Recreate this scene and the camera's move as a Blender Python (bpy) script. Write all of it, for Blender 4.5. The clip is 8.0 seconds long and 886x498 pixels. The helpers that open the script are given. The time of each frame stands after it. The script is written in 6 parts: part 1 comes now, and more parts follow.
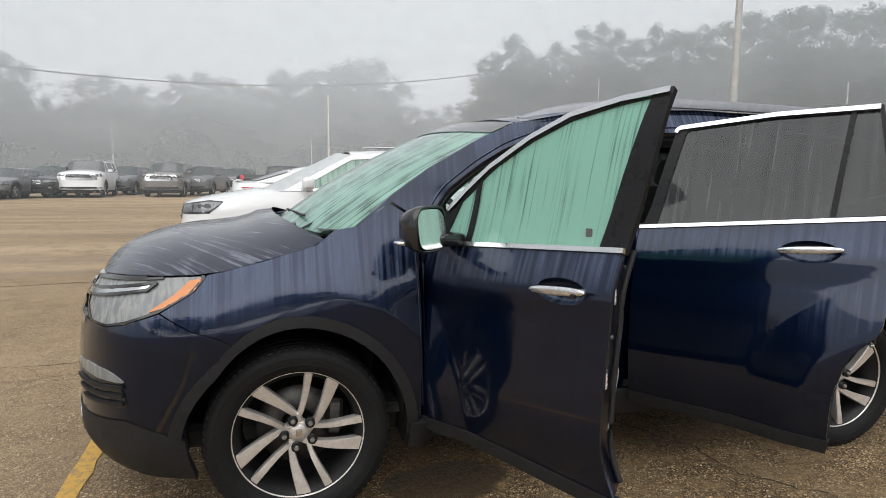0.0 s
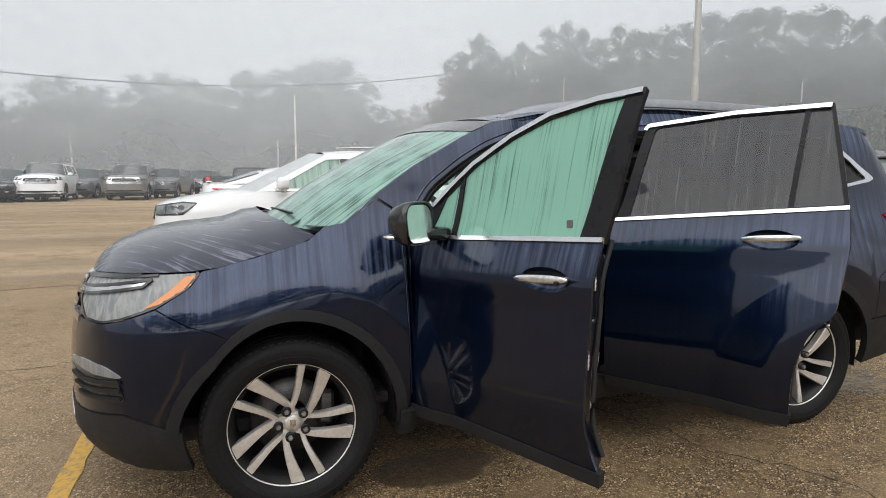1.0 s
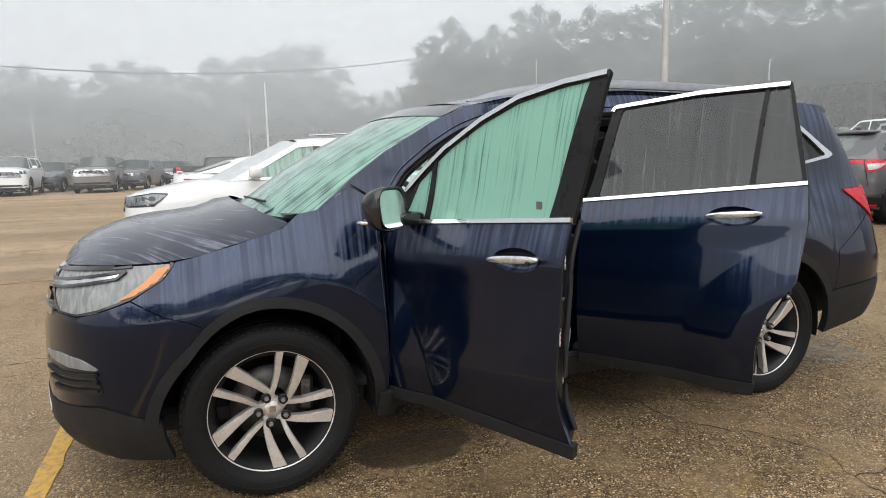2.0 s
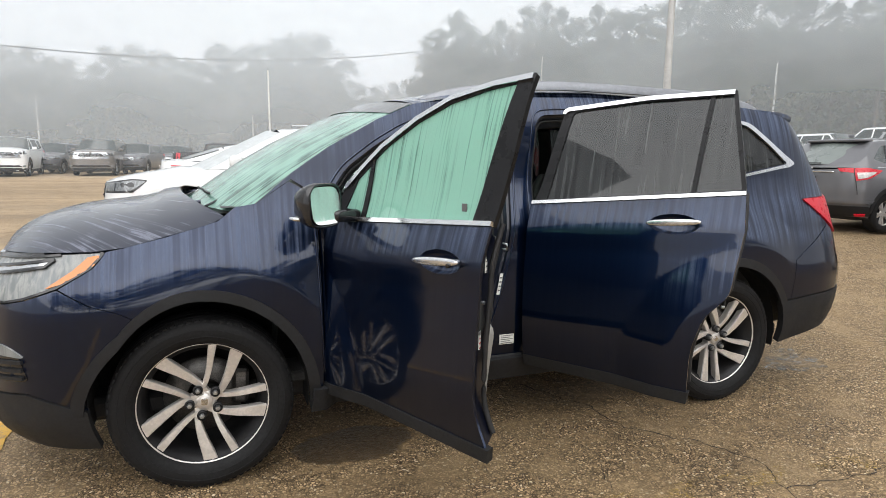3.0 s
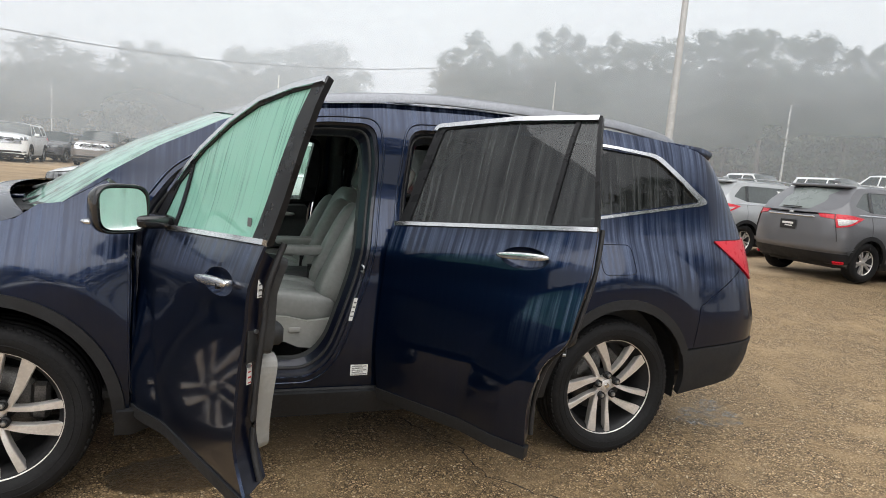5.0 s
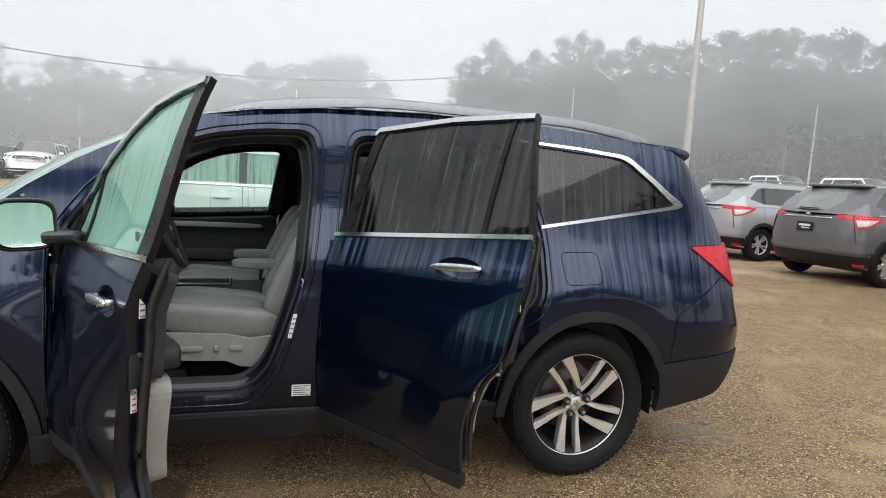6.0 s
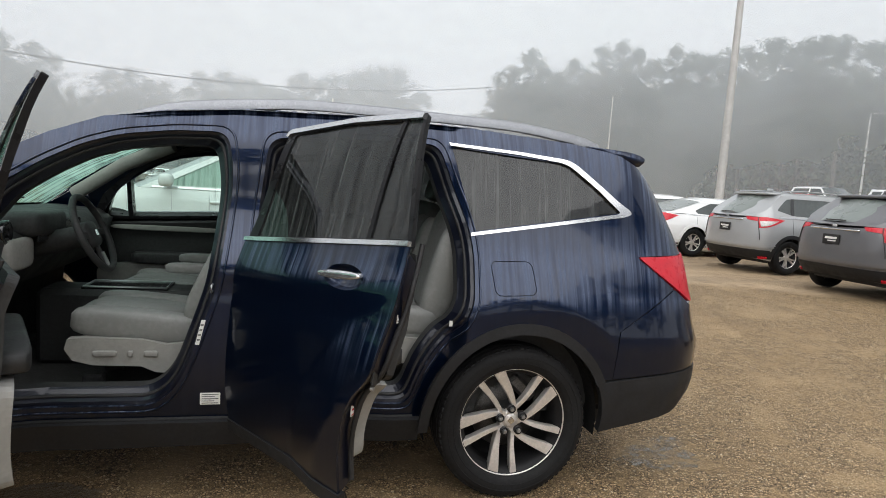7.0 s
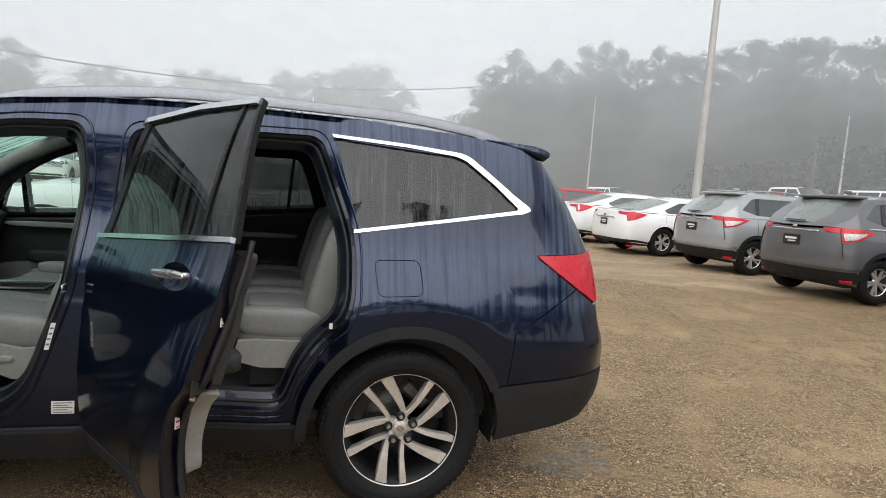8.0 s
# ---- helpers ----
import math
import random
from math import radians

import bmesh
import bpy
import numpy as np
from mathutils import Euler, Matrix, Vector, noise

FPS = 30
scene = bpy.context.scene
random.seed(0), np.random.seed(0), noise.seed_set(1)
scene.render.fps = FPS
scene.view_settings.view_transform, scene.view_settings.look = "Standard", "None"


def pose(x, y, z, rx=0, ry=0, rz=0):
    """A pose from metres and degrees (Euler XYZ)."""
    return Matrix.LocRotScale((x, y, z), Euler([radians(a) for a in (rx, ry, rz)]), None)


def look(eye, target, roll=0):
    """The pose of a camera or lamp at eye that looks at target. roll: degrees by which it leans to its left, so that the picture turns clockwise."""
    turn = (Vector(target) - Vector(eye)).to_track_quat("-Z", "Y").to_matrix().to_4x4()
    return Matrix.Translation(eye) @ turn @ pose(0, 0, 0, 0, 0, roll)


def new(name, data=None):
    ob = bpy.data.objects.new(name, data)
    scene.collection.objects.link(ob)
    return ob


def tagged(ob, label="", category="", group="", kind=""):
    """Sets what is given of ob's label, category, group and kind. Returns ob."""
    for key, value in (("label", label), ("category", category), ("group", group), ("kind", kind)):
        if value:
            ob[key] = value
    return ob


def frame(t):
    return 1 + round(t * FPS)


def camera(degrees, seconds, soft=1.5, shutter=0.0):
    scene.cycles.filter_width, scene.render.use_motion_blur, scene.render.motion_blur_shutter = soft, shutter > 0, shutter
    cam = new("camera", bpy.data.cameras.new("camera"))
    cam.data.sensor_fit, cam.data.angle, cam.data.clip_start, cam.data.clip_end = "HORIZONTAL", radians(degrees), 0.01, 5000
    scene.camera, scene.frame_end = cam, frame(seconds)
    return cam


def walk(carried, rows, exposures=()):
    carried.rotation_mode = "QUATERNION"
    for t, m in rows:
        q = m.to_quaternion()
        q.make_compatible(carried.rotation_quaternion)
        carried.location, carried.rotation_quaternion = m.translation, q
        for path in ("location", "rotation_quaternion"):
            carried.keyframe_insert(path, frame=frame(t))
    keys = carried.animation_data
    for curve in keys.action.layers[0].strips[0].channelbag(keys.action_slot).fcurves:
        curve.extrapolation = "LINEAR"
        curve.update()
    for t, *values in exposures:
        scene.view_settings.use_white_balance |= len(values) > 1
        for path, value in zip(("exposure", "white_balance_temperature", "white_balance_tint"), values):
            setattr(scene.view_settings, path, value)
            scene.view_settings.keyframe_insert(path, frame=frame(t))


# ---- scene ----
from mathutils.geometry import delaunay_2d_cdt

cam = camera(71.9, 8.0, soft=0.9)
PATH = [
    (0, (-0.115, -3.37, 1.405), (0.442, -1.463, 1.18), 0.6),
    (0.5, (-0.107, -3.447, 1.402), (0.439, -1.538, 1.169), -0.1),
    (1, (-0.217, -3.457, 1.392), (0.437, -1.58, 1.167), -0.0),
    (1.5, (-0.28, -3.484, 1.394), (0.439, -1.637, 1.123), -1.2),
    (2.8, (0.0, -3.561, 1.385), (0.725, -1.717, 1.108), -1.2),
    (3, (0.047, -3.588, 1.411), (0.761, -1.743, 1.117), 0.6),
    (3.5, (0.177, -3.592, 1.42), (0.876, -1.744, 1.111), 0.6),
    (4, (0.353, -3.535, 1.423), (1.148, -1.721, 1.151), 2.5),
    (4.2, (0.431, -3.528, 1.416), (1.251, -1.718, 1.187), 2.5),
    (5.3, (0.921, -3.618, 1.442), (1.544, -1.735, 1.183), 4.1),
    (5.5, (0.982, -3.619, 1.436), (1.574, -1.728, 1.17), 3.1),
    (6, (1.195, -3.551, 1.45), (1.811, -1.661, 1.232), 3.5),
    (6.5, (1.498, -3.553, 1.433), (2.098, -1.653, 1.259), 3.4),
    (7, (1.744, -3.585, 1.462), (2.234, -1.656, 1.266), 3.9),
    (7.5, (1.99, -3.547, 1.455), (2.511, -1.627, 1.245), 4.8),
    (8, (2.234, -3.546, 1.471), (2.763, -1.627, 1.277), 4.1),
]
walk(cam, [(t, look(eye, target, roll)) for t, eye, target, roll in PATH],
     [(0, 0), (1.5, .05), (3, .35), (4.2, .38), (5.3, .25), (6.0, .29), (7, .16), (8, .18)])

# ---- overcast morning light ----
world = bpy.data.worlds.new("overcast_sky")
scene.world = world
world.use_nodes = True
wn, wl = world.node_tree.nodes, world.node_tree.links
sky = wn.new("ShaderNodeTexSky")
sky.sky_type, sky.sun_disc = "NISHITA", False
sky.sun_elevation, sky.sun_rotation, sky.dust_density = radians(38), radians(200), 6.0
grey = wn.new("ShaderNodeHueSaturation")
grey.inputs["Saturation"].default_value, grey.inputs["Value"].default_value = 0.1, 0.06
cloud = wn.new("ShaderNodeMixRGB")
cloud.inputs[0].default_value, cloud.inputs[2].default_value = 0.85, (0.85, 0.868, 0.912, 1)
wl.new(sky.outputs[0], grey.inputs["Color"])
wl.new(grey.outputs[0], cloud.inputs[1])
wl.new(cloud.outputs[0], wn["Background"].inputs["Color"])
wn["Background"].inputs["Strength"].default_value = 1.0
sun = new("sun", bpy.data.lights.new("sun", "SUN"))
sun.data.energy, sun.data.angle, sun.data.color = 2.8, radians(100), (1, 0.99, 0.98)
sun.matrix_world = look((-4, -9, 12), (0, 0, 0))

# ---- geometry helpers ----
class Geo:
    """Vertices and faces of one mesh, gathered piece by piece."""

    def __init__(self):
        self.v, self.f, self.s, self.n = [], [], [], {}

    def add(self, verts, faces, soft=True, m=None):
        k = len(self.v)
        self.v += [tuple(m @ Vector(p)) if m is not None else tuple(p) for p in verts]
        self.f += [tuple(i + k for i in q) for q in faces]
        self.s += [soft] * len(faces)
        return self

    def box(self, c, size, ch=0.006, m=None):
        """A box with chamfered edges."""
        h = [x / 2 for x in size]
        ch = min(ch, *(x * 0.45 for x in h))
        pts, at = [], {}
        for sx in (-1, 1):
            for sy in (-1, 1):
                for sz in (-1, 1):
                    for a in range(3):
                        p = [sx * h[0], sy * h[1], sz * h[2]]
                        for b in range(3):
                            if b != a:
                                p[b] -= (sx, sy, sz)[b] * ch
                        at[sx, sy, sz, a] = len(pts)
                        pts.append([p[i] + c[i] for i in range(3)])
        faces = []
        for a in range(3):
            b, d = (a + 1) % 3, (a + 2) % 3
            for s in (-1, 1):
                ring = []
                for sb, sd in ((-1, -1), (1, -1), (1, 1), (-1, 1)):
                    k = [0, 0, 0]
                    k[a], k[b], k[d] = s, sb, sd
                    ring.append(at[(*k, a)])
                faces.append(ring if s > 0 else ring[::-1])
            for sb in (-1, 1):
                for sd in (-1, 1):
                    k0, k1 = [0, 0, 0], [0, 0, 0]
                    k0[a], k1[a] = -1, 1
                    k0[b] = k1[b] = sb
                    k0[d] = k1[d] = sd
                    q = [at[(*k0, b)], at[(*k1, b)], at[(*k1, d)], at[(*k0, d)]]
                    faces.append(q if sb * sd > 0 else q[::-1])
        for sx in (-1, 1):
            for sy in (-1, 1):
                for sz in (-1, 1):
                    q = [at[sx, sy, sz, i] for i in range(3)]
                    faces.append(q if sx * sy * sz > 0 else q[::-1])
        return self.add(pts, faces, False, m)

    def grid(self, p, soft=True, wrap=False, flip=False, m=None):
        """A sheet over an array of points (rows, columns, 3)."""
        p = np.asarray(p, float)
        a, b = p.shape[:2]
        faces = []
        for i in range(a - 1):
            for j in range(b if wrap else b - 1):
                q = (i * b + j, i * b + (j + 1) % b, (i + 1) * b + (j + 1) % b, (i + 1) * b + j)
                faces.append(q[::-1] if flip else q)
        return self.add(p.reshape(-1, 3), faces, soft, m)

    def lathe(self, profile, n=32, m=None, soft=True):
        """A profile of (radius, height) turned about z."""
        a = np.linspace(0, 2 * math.pi, n, endpoint=False)
        p = np.array([[(r * math.cos(t), r * math.sin(t), h) for t in a] for r, h in profile])
        return self.grid(p, soft, True, m=m)

    def cyl(self, p0, p1, r0, r1=None, n=12, m=None, soft=True):
        r1 = r0 if r1 is None else r1
        d = Vector(p1) - Vector(p0)
        q = Matrix.Translation(p0) @ d.to_track_quat("Z", "Y").to_matrix().to_4x4()
        q = m @ q if m is not None else q
        h = d.length
        self.lathe([(r0, 0), (r1, h)], n, q, soft)
        self.lathe([(0.0005, 0), (r0, 0)], n, q, False)
        return self.lathe([(r1, h), (0.0005, h)], n, q, False)

    def tube(self, pts, r, n=8, m=None, closed=False):
        """A round bar along points; r a number or one for each point."""
        pts = [Vector(p) for p in pts]
        k = len(pts)
        rs = [r] * k if isinstance(r, (int, float)) else r
        rows = []
        for i, p in enumerate(pts):
            a = pts[i - 1] if i or closed else p
            b = pts[(i + 1) % k] if i < k - 1 or closed else p
            q = (b - a).normalized().to_track_quat("Z", "Y")
            rows.append([p + q @ Vector((rs[i] * math.cos(t), rs[i] * math.sin(t), 0)) for t in np.linspace(0, 2 * math.pi, n, endpoint=False)])
        if closed:
            rows.append(rows[0])
        self.grid(np.array([[tuple(x) for x in row] for row in rows]), True, True, m=m)
        if not closed:
            for row, flip in ((rows[0], True), (rows[-1], False)):
                q = list(range(n))
                self.add(row, [q[::-1] if flip else q], False, m)
        return self

    def pillow(self, c, size, e=0.45, m=None, n=(18, 10)):
        """A soft cushion: a box rounded by e (0 square, 1 round)."""
        def f(w, k):
            return math.copysign(abs(w) ** k, w)
        rows = []
        for v in np.linspace(-math.pi / 2, math.pi / 2, n[1]):
            rows.append([(c[0] + size[0] / 2 * f(math.cos(v), e) * f(math.cos(u), e), c[1] + size[1] / 2 * f(math.cos(v), e) * f(math.sin(u), e),
                          c[2] + size[2] / 2 * f(math.sin(v), e)) for u in np.linspace(0, 2 * math.pi, n[0], endpoint=False) + 0.17])
        return self.grid(np.array(rows), True, True, m=m)

    def prism(self, outline, h0, h1, m=None, soft=False):
        """A flat outline (x, y) raised from h0 to h1."""
        k = len(outline)
        pts = [(x, y, h0) for x, y in outline] + [(x, y, h1) for x, y in outline]
        faces = [tuple(range(k))[::-1], tuple(range(k, 2 * k))]
        self.add(pts, faces, False, m)
        k0 = len(self.v) - 2 * k
        for i in range(k):
            j = (i + 1) % k
            self.f.append((k0 + i, k0 + j, k0 + k + j, k0 + k + i))
            self.s.append(soft)
        return self

    def shift(self, d):
        self.v = [(p[0] + d[0], p[1] + d[1], p[2] + d[2]) for p in self.v]
        return self

    def mesh(self, name, mat):
        me = bpy.data.meshes.new(name)
        me.from_pydata(self.v, [], self.f)
        me.polygons.foreach_set("use_smooth", self.s)
        me.materials.append(mat)
        me.update()
        if self.n:
            given = [tuple(c.vector) for c in me.corner_normals]
            for i, lp in enumerate(me.loops):
                if lp.vertex_index in self.n:
                    given[i] = self.n[lp.vertex_index]
            me.normals_split_custom_set(given)
        return me


def part(name, geo, mat, parent=None, label="", origin=None):
    """Links geo as one mesh object under a thing or a part."""
    if origin is not None:
        geo.shift((-origin[0], -origin[1], -origin[2]))
    ob = new(name, geo.mesh(name, mat))
    ob.parent = parent
    return tagged(ob, label) if label else ob


def thing(name, label, category, group="", kind="", at=None):
    """An Empty at a thing's base, to parent its parts."""
    ob = new(name)
    ob.empty_display_size = 0.2
    if at is not None:
        ob.matrix_basis = at
    return tagged(ob, label, category, group, kind)


def corners(*pts):
    """A closed outline; a corner's third number is the radius that rounds it."""
    out, k = [], len(pts)
    for i, p in enumerate(pts):
        q = Vector(p[:2])
        if len(p) == 2 or p[2] <= 0:
            out.append((q.x, q.y))
            continue
        a, b = Vector(pts[i - 1][:2]) - q, Vector(pts[(i + 1) % k][:2]) - q
        a = a.normalized() * min(p[2], a.length * 0.48)
        b = b.normalized() * min(p[2], b.length * 0.48)
        for t in np.linspace(0, 1, 6):
            w = q + a * (1 - t) ** 2 + b * t * t
            out.append((w.x, w.y))
    return out


def arc(cx, cz, rx0, rx1, rz, a0, a1, n=18):
    """An arc in degrees, from 0 at the rear over 90 at the top to 180 at the front; rx0 is its reach to the front, rx1 to the rear."""
    return [(cx + (rx1 if math.cos(a) > 0 else rx0) * math.cos(a), cz + rz * math.sin(a)) for a in np.radians(np.linspace(a0, a1, n))]


def band(path, w):
    """The outline of a strip w wide along a path."""
    p = [Vector(q) for q in path]
    one, two = [], []
    for i, q in enumerate(p):
        d = (p[min(i + 1, len(p) - 1)] - p[max(i - 1, 0)]).normalized()
        s = Vector((-d.y, d.x)) * (w / 2)
        one.append(tuple(q + s)), two.append(tuple(q - s))
    return one + two[::-1]


def fine(path, step):
    out = []
    for a, b in zip(path, path[1:]):
        k = max(1, math.ceil(math.dist(a, b) / step))
        out += [(a[0] + (b[0] - a[0]) * i / k, a[1] + (b[1] - a[1]) * i / k) for i in range(k)]
    return out + [path[-1]]


def inside(p, loop):
    x, z = p[:, 0], p[:, 1]
    hit = np.zeros(len(p), bool)
    for (xa, za), (xb, zb) in zip(loop, loop[1:] + loop[:1]):
        if za != zb:
            hit ^= ((za > z) != (zb > z)) & (x < (xb - xa) * (z - za) / (zb - za) + xa)
    return hit


def skin(shell, outline, holes=(), step=0.05, off=0.0, thick=0.012, right=False, geo=None, shrink=None):
    """A piece of a car's skin with that outline in (u, z): its outer face, inner face and edges."""
    geo = geo or Geo()
    loops = [fine(list(o) + [o[0]], step)[:-1] for o in (outline, *holes)]
    pts, edges = [], []
    for lp in loops:
        k = len(pts)
        edges += [(k + i, k + (i + 1) % len(lp)) for i in range(len(lp))]
        pts += lp
    rim = np.array(pts)
    lo, hi = rim.min(0), rim.max(0)
    gx, gz = np.meshgrid(np.arange(lo[0] + step / 2, hi[0], step), np.arange(lo[1] + step / 2, hi[1], step))
    g = np.stack([gx.ravel(), gz.ravel()], 1)
    if len(g):
        ok = inside(g, loops[0])
        for h in loops[1:]:
            ok &= ~inside(g, h)
        g = g[ok]
    if len(g):
        near = np.full(len(g), 9.0)
        for q in range(0, len(rim), 64):
            near = np.minimum(near, np.sqrt(((g[:, None] - rim[None, q:q + 64]) ** 2).sum(2)).min(1))
        g = g[near > step * 0.45]
    allp = [Vector(p) for p in pts] + [Vector((float(a), float(b))) for a, b in g]
    cv, ce, cf = delaunay_2d_cdt(allp, edges, [], 0, 1e-6)[:3]
    cv = np.array([tuple(p) for p in cv])
    mid = np.array([cv[list(q)].mean(0) for q in cf])
    ok = inside(mid, loops[0])
    for h in loops[1:]:
        ok &= ~inside(mid, h)
    tri = []
    for q, keep in zip(cf, ok):
        if keep:
            a, b, c = (cv[i] for i in q[:3])
            area = (b[0] - a[0]) * (c[1] - a[1]) - (b[1] - a[1]) * (c[0] - a[0])
            if abs(area) > 1e-9:
                tri.append(tuple(q) if area > 0 else tuple(q[::-1]))
    p, n = shell.at(cv[:, 0], cv[:, 1]), shell.normal(cv[:, 0], cv[:, 1])
    top, low = p + n * off, p + n * (off - thick)
    if shrink:
        cx, cz, f = shrink
        low = shell.at(cx + (cv[:, 0] - cx) * f, cz + (cv[:, 1] - cz) * f) + n * (off - thick)
    if right:
        top[:, 1] *= -1
        low[:, 1] *= -1
        tri = [q[::-1] for q in tri]
    if right:
        n = n * np.array([1, -1, 1])
    k = len(cv)
    used = {}
    for q in tri:
        for a, b in zip(q, q[1:] + q[:1]):
            used[a, b] = 1
    base = len(geo.v)
    geo.add(np.concatenate([top, low]), tri)
    for i in range(k):
        geo.n[base + i] = tuple(n[i])
        geo.n[base + k + i] = tuple(-n[i])
    for q in tri:
        geo.f.append(tuple(base + k + i for i in q[::-1]))
        geo.s.append(True)
    for a, b in used:
        if (b, a) not in used:
            geo.add([top[b], top[a], low[a], low[b]], [(0, 1, 2, 3)], False)
    return geo


def across(left, bulge=(0, 0), n=15, power=2.0, geo=None, flip=False, thick=0.0):
    """A sheet from a left edge (rows of x, y, z) to its mirror image; bulge: how far the middle goes in x and z, for each row."""
    left = np.asarray(left, float)
    bulge = np.broadcast_to(np.asarray(bulge, float), (len(left), 2))
    t = np.linspace(-1, 1, n)
    k = 1 - np.abs(t) ** power
    p = np.stack([left[:, None, 0] + bulge[:, None, 0] * k, -left[:, None, 1] * t, left[:, None, 2] + bulge[:, None, 1] * k], -1)
    geo = geo or Geo()
    geo.grid(p, True, flip=not flip)
    if thick:
        q = p.copy()
        q[..., 2] -= thick
        geo.grid(q, True, flip=flip)
    return geo
class Curve:
    """A smooth monotone curve through (x, y) points."""

    def __init__(self, *pts):
        self.x, self.y = (np.array(c, float) for c in zip(*pts))
        h, d = np.diff(self.x), np.diff(self.y) / np.diff(self.x)
        m = np.zeros(len(self.x))
        m[0], m[-1] = d[0], d[-1]
        for i in range(1, len(d)):
            if d[i - 1] * d[i] > 0:
                a, b = 2 * h[i] + h[i - 1], h[i] + 2 * h[i - 1]
                m[i] = (a + b) / (a / d[i - 1] + b / d[i])
        self.m = m

    def __call__(self, v):
        v = np.clip(np.asarray(v, float), self.x[0], self.x[-1])
        i = np.clip(np.searchsorted(self.x, v) - 1, 0, len(self.x) - 2)
        h = self.x[i + 1] - self.x[i]
        t = (v - self.x[i]) / h
        return ((1 + 2 * t) * (1 - t) ** 2 * self.y[i] + t * (1 - t) ** 2 * h * self.m[i]
                + t * t * (3 - 2 * t) * self.y[i + 1] + t * t * (t - 1) * h * self.m[i + 1])


def smooth(v, a, b):
    t = np.clip((np.asarray(v, float) - a) / (b - a), 0, 1)
    return t * t * (3 - 2 * t)


class Shell:
    """A car's skin: its left side (y below 0) from the nose's middle to the tail's middle, by u along the car and height z.
    Past xf and xr the skin turns round the corners; there u runs 0.6 m to the middle."""

    def __init__(self, wide, nose, tail, xf, xr, wheels, flare=0.02, taper=(0.35, 0.11, 0.82, 1.04), square=(2.6, 4.0), scale=1.0, crease=0.0):
        self.wide, self.nose, self.tail, self.xf, self.xr = wide, nose, tail, xf, xr
        self.wheels, self.flare, self.taper, self.square, self.scale, self.crease = wheels, flare, taper, square, scale, crease

    def half(self, x, z):
        w = self.wide(z) * self.scale
        x0, cut, za, zb = self.taper
        w = w - cut * np.clip((x0 - x) / 0.7, 0, 2) ** 1.6 * smooth(z, za, zb)
        for wx, wz, r in self.wheels:
            d = np.hypot(x - wx, z - wz)
            w = w + self.flare * (1 - np.clip((d - r * 1.29) / (r * .40), 0, 1))
        if self.crease:
            # below the shoulder line the doors draw in, then swell again towards the sill
            s = 1.048 + .071 * (x - 1.2) - z
            w = w - self.crease * smooth(x, .25, .62) * (1 - smooth(x, 2.45, 2.85)) * np.clip(s / .10, 0, 1) * (1 - smooth(s, .12, .50))
        return w

    def at(self, u, z):
        u, z = np.broadcast_arrays(np.asarray(u, float), np.asarray(z, float))
        x, y = u.copy(), self.half(np.clip(u, self.xf, self.xr), z)
        for sign, edge, end, n in ((-1, self.xf, self.nose, self.square[0]), (1, self.xr, self.tail, self.square[1])):
            a = np.clip((u - edge) * sign / 0.6, 0, 1) * math.pi / 2
            c, s = np.cos(a), np.sin(a)
            r = (c ** n + s ** n) ** (-1 / n)
            on = a > 0
            depth = np.abs(end(z) - edge)
            x = np.where(on, edge + sign * depth * r * s, x)
            y = np.where(on, y * r * c, y)
        return np.stack([x, -y, z], -1)

    def normal(self, u, z):
        e = 0.024
        n = np.cross(self.at(u + e, z) - self.at(u - e, z), self.at(u, z + e) - self.at(u, z - e))
        return n / np.maximum(np.linalg.norm(n, axis=-1, keepdims=True), 1e-9)


class Inset(Shell):
    """The same skin, set back where the closed doors would lie over it."""

    def half(self, x, z):
        m = smooth(x, .505, .56) * (1 - smooth(x, 2.47, 2.55)) * (1 - .75 * smooth(z, 1.30, 1.66))
        m = m * (1 - smooth(z, 1.10, 1.24) * (1 - smooth(x, .98, 1.22)))
        return super().half(x, z) - .072 * m


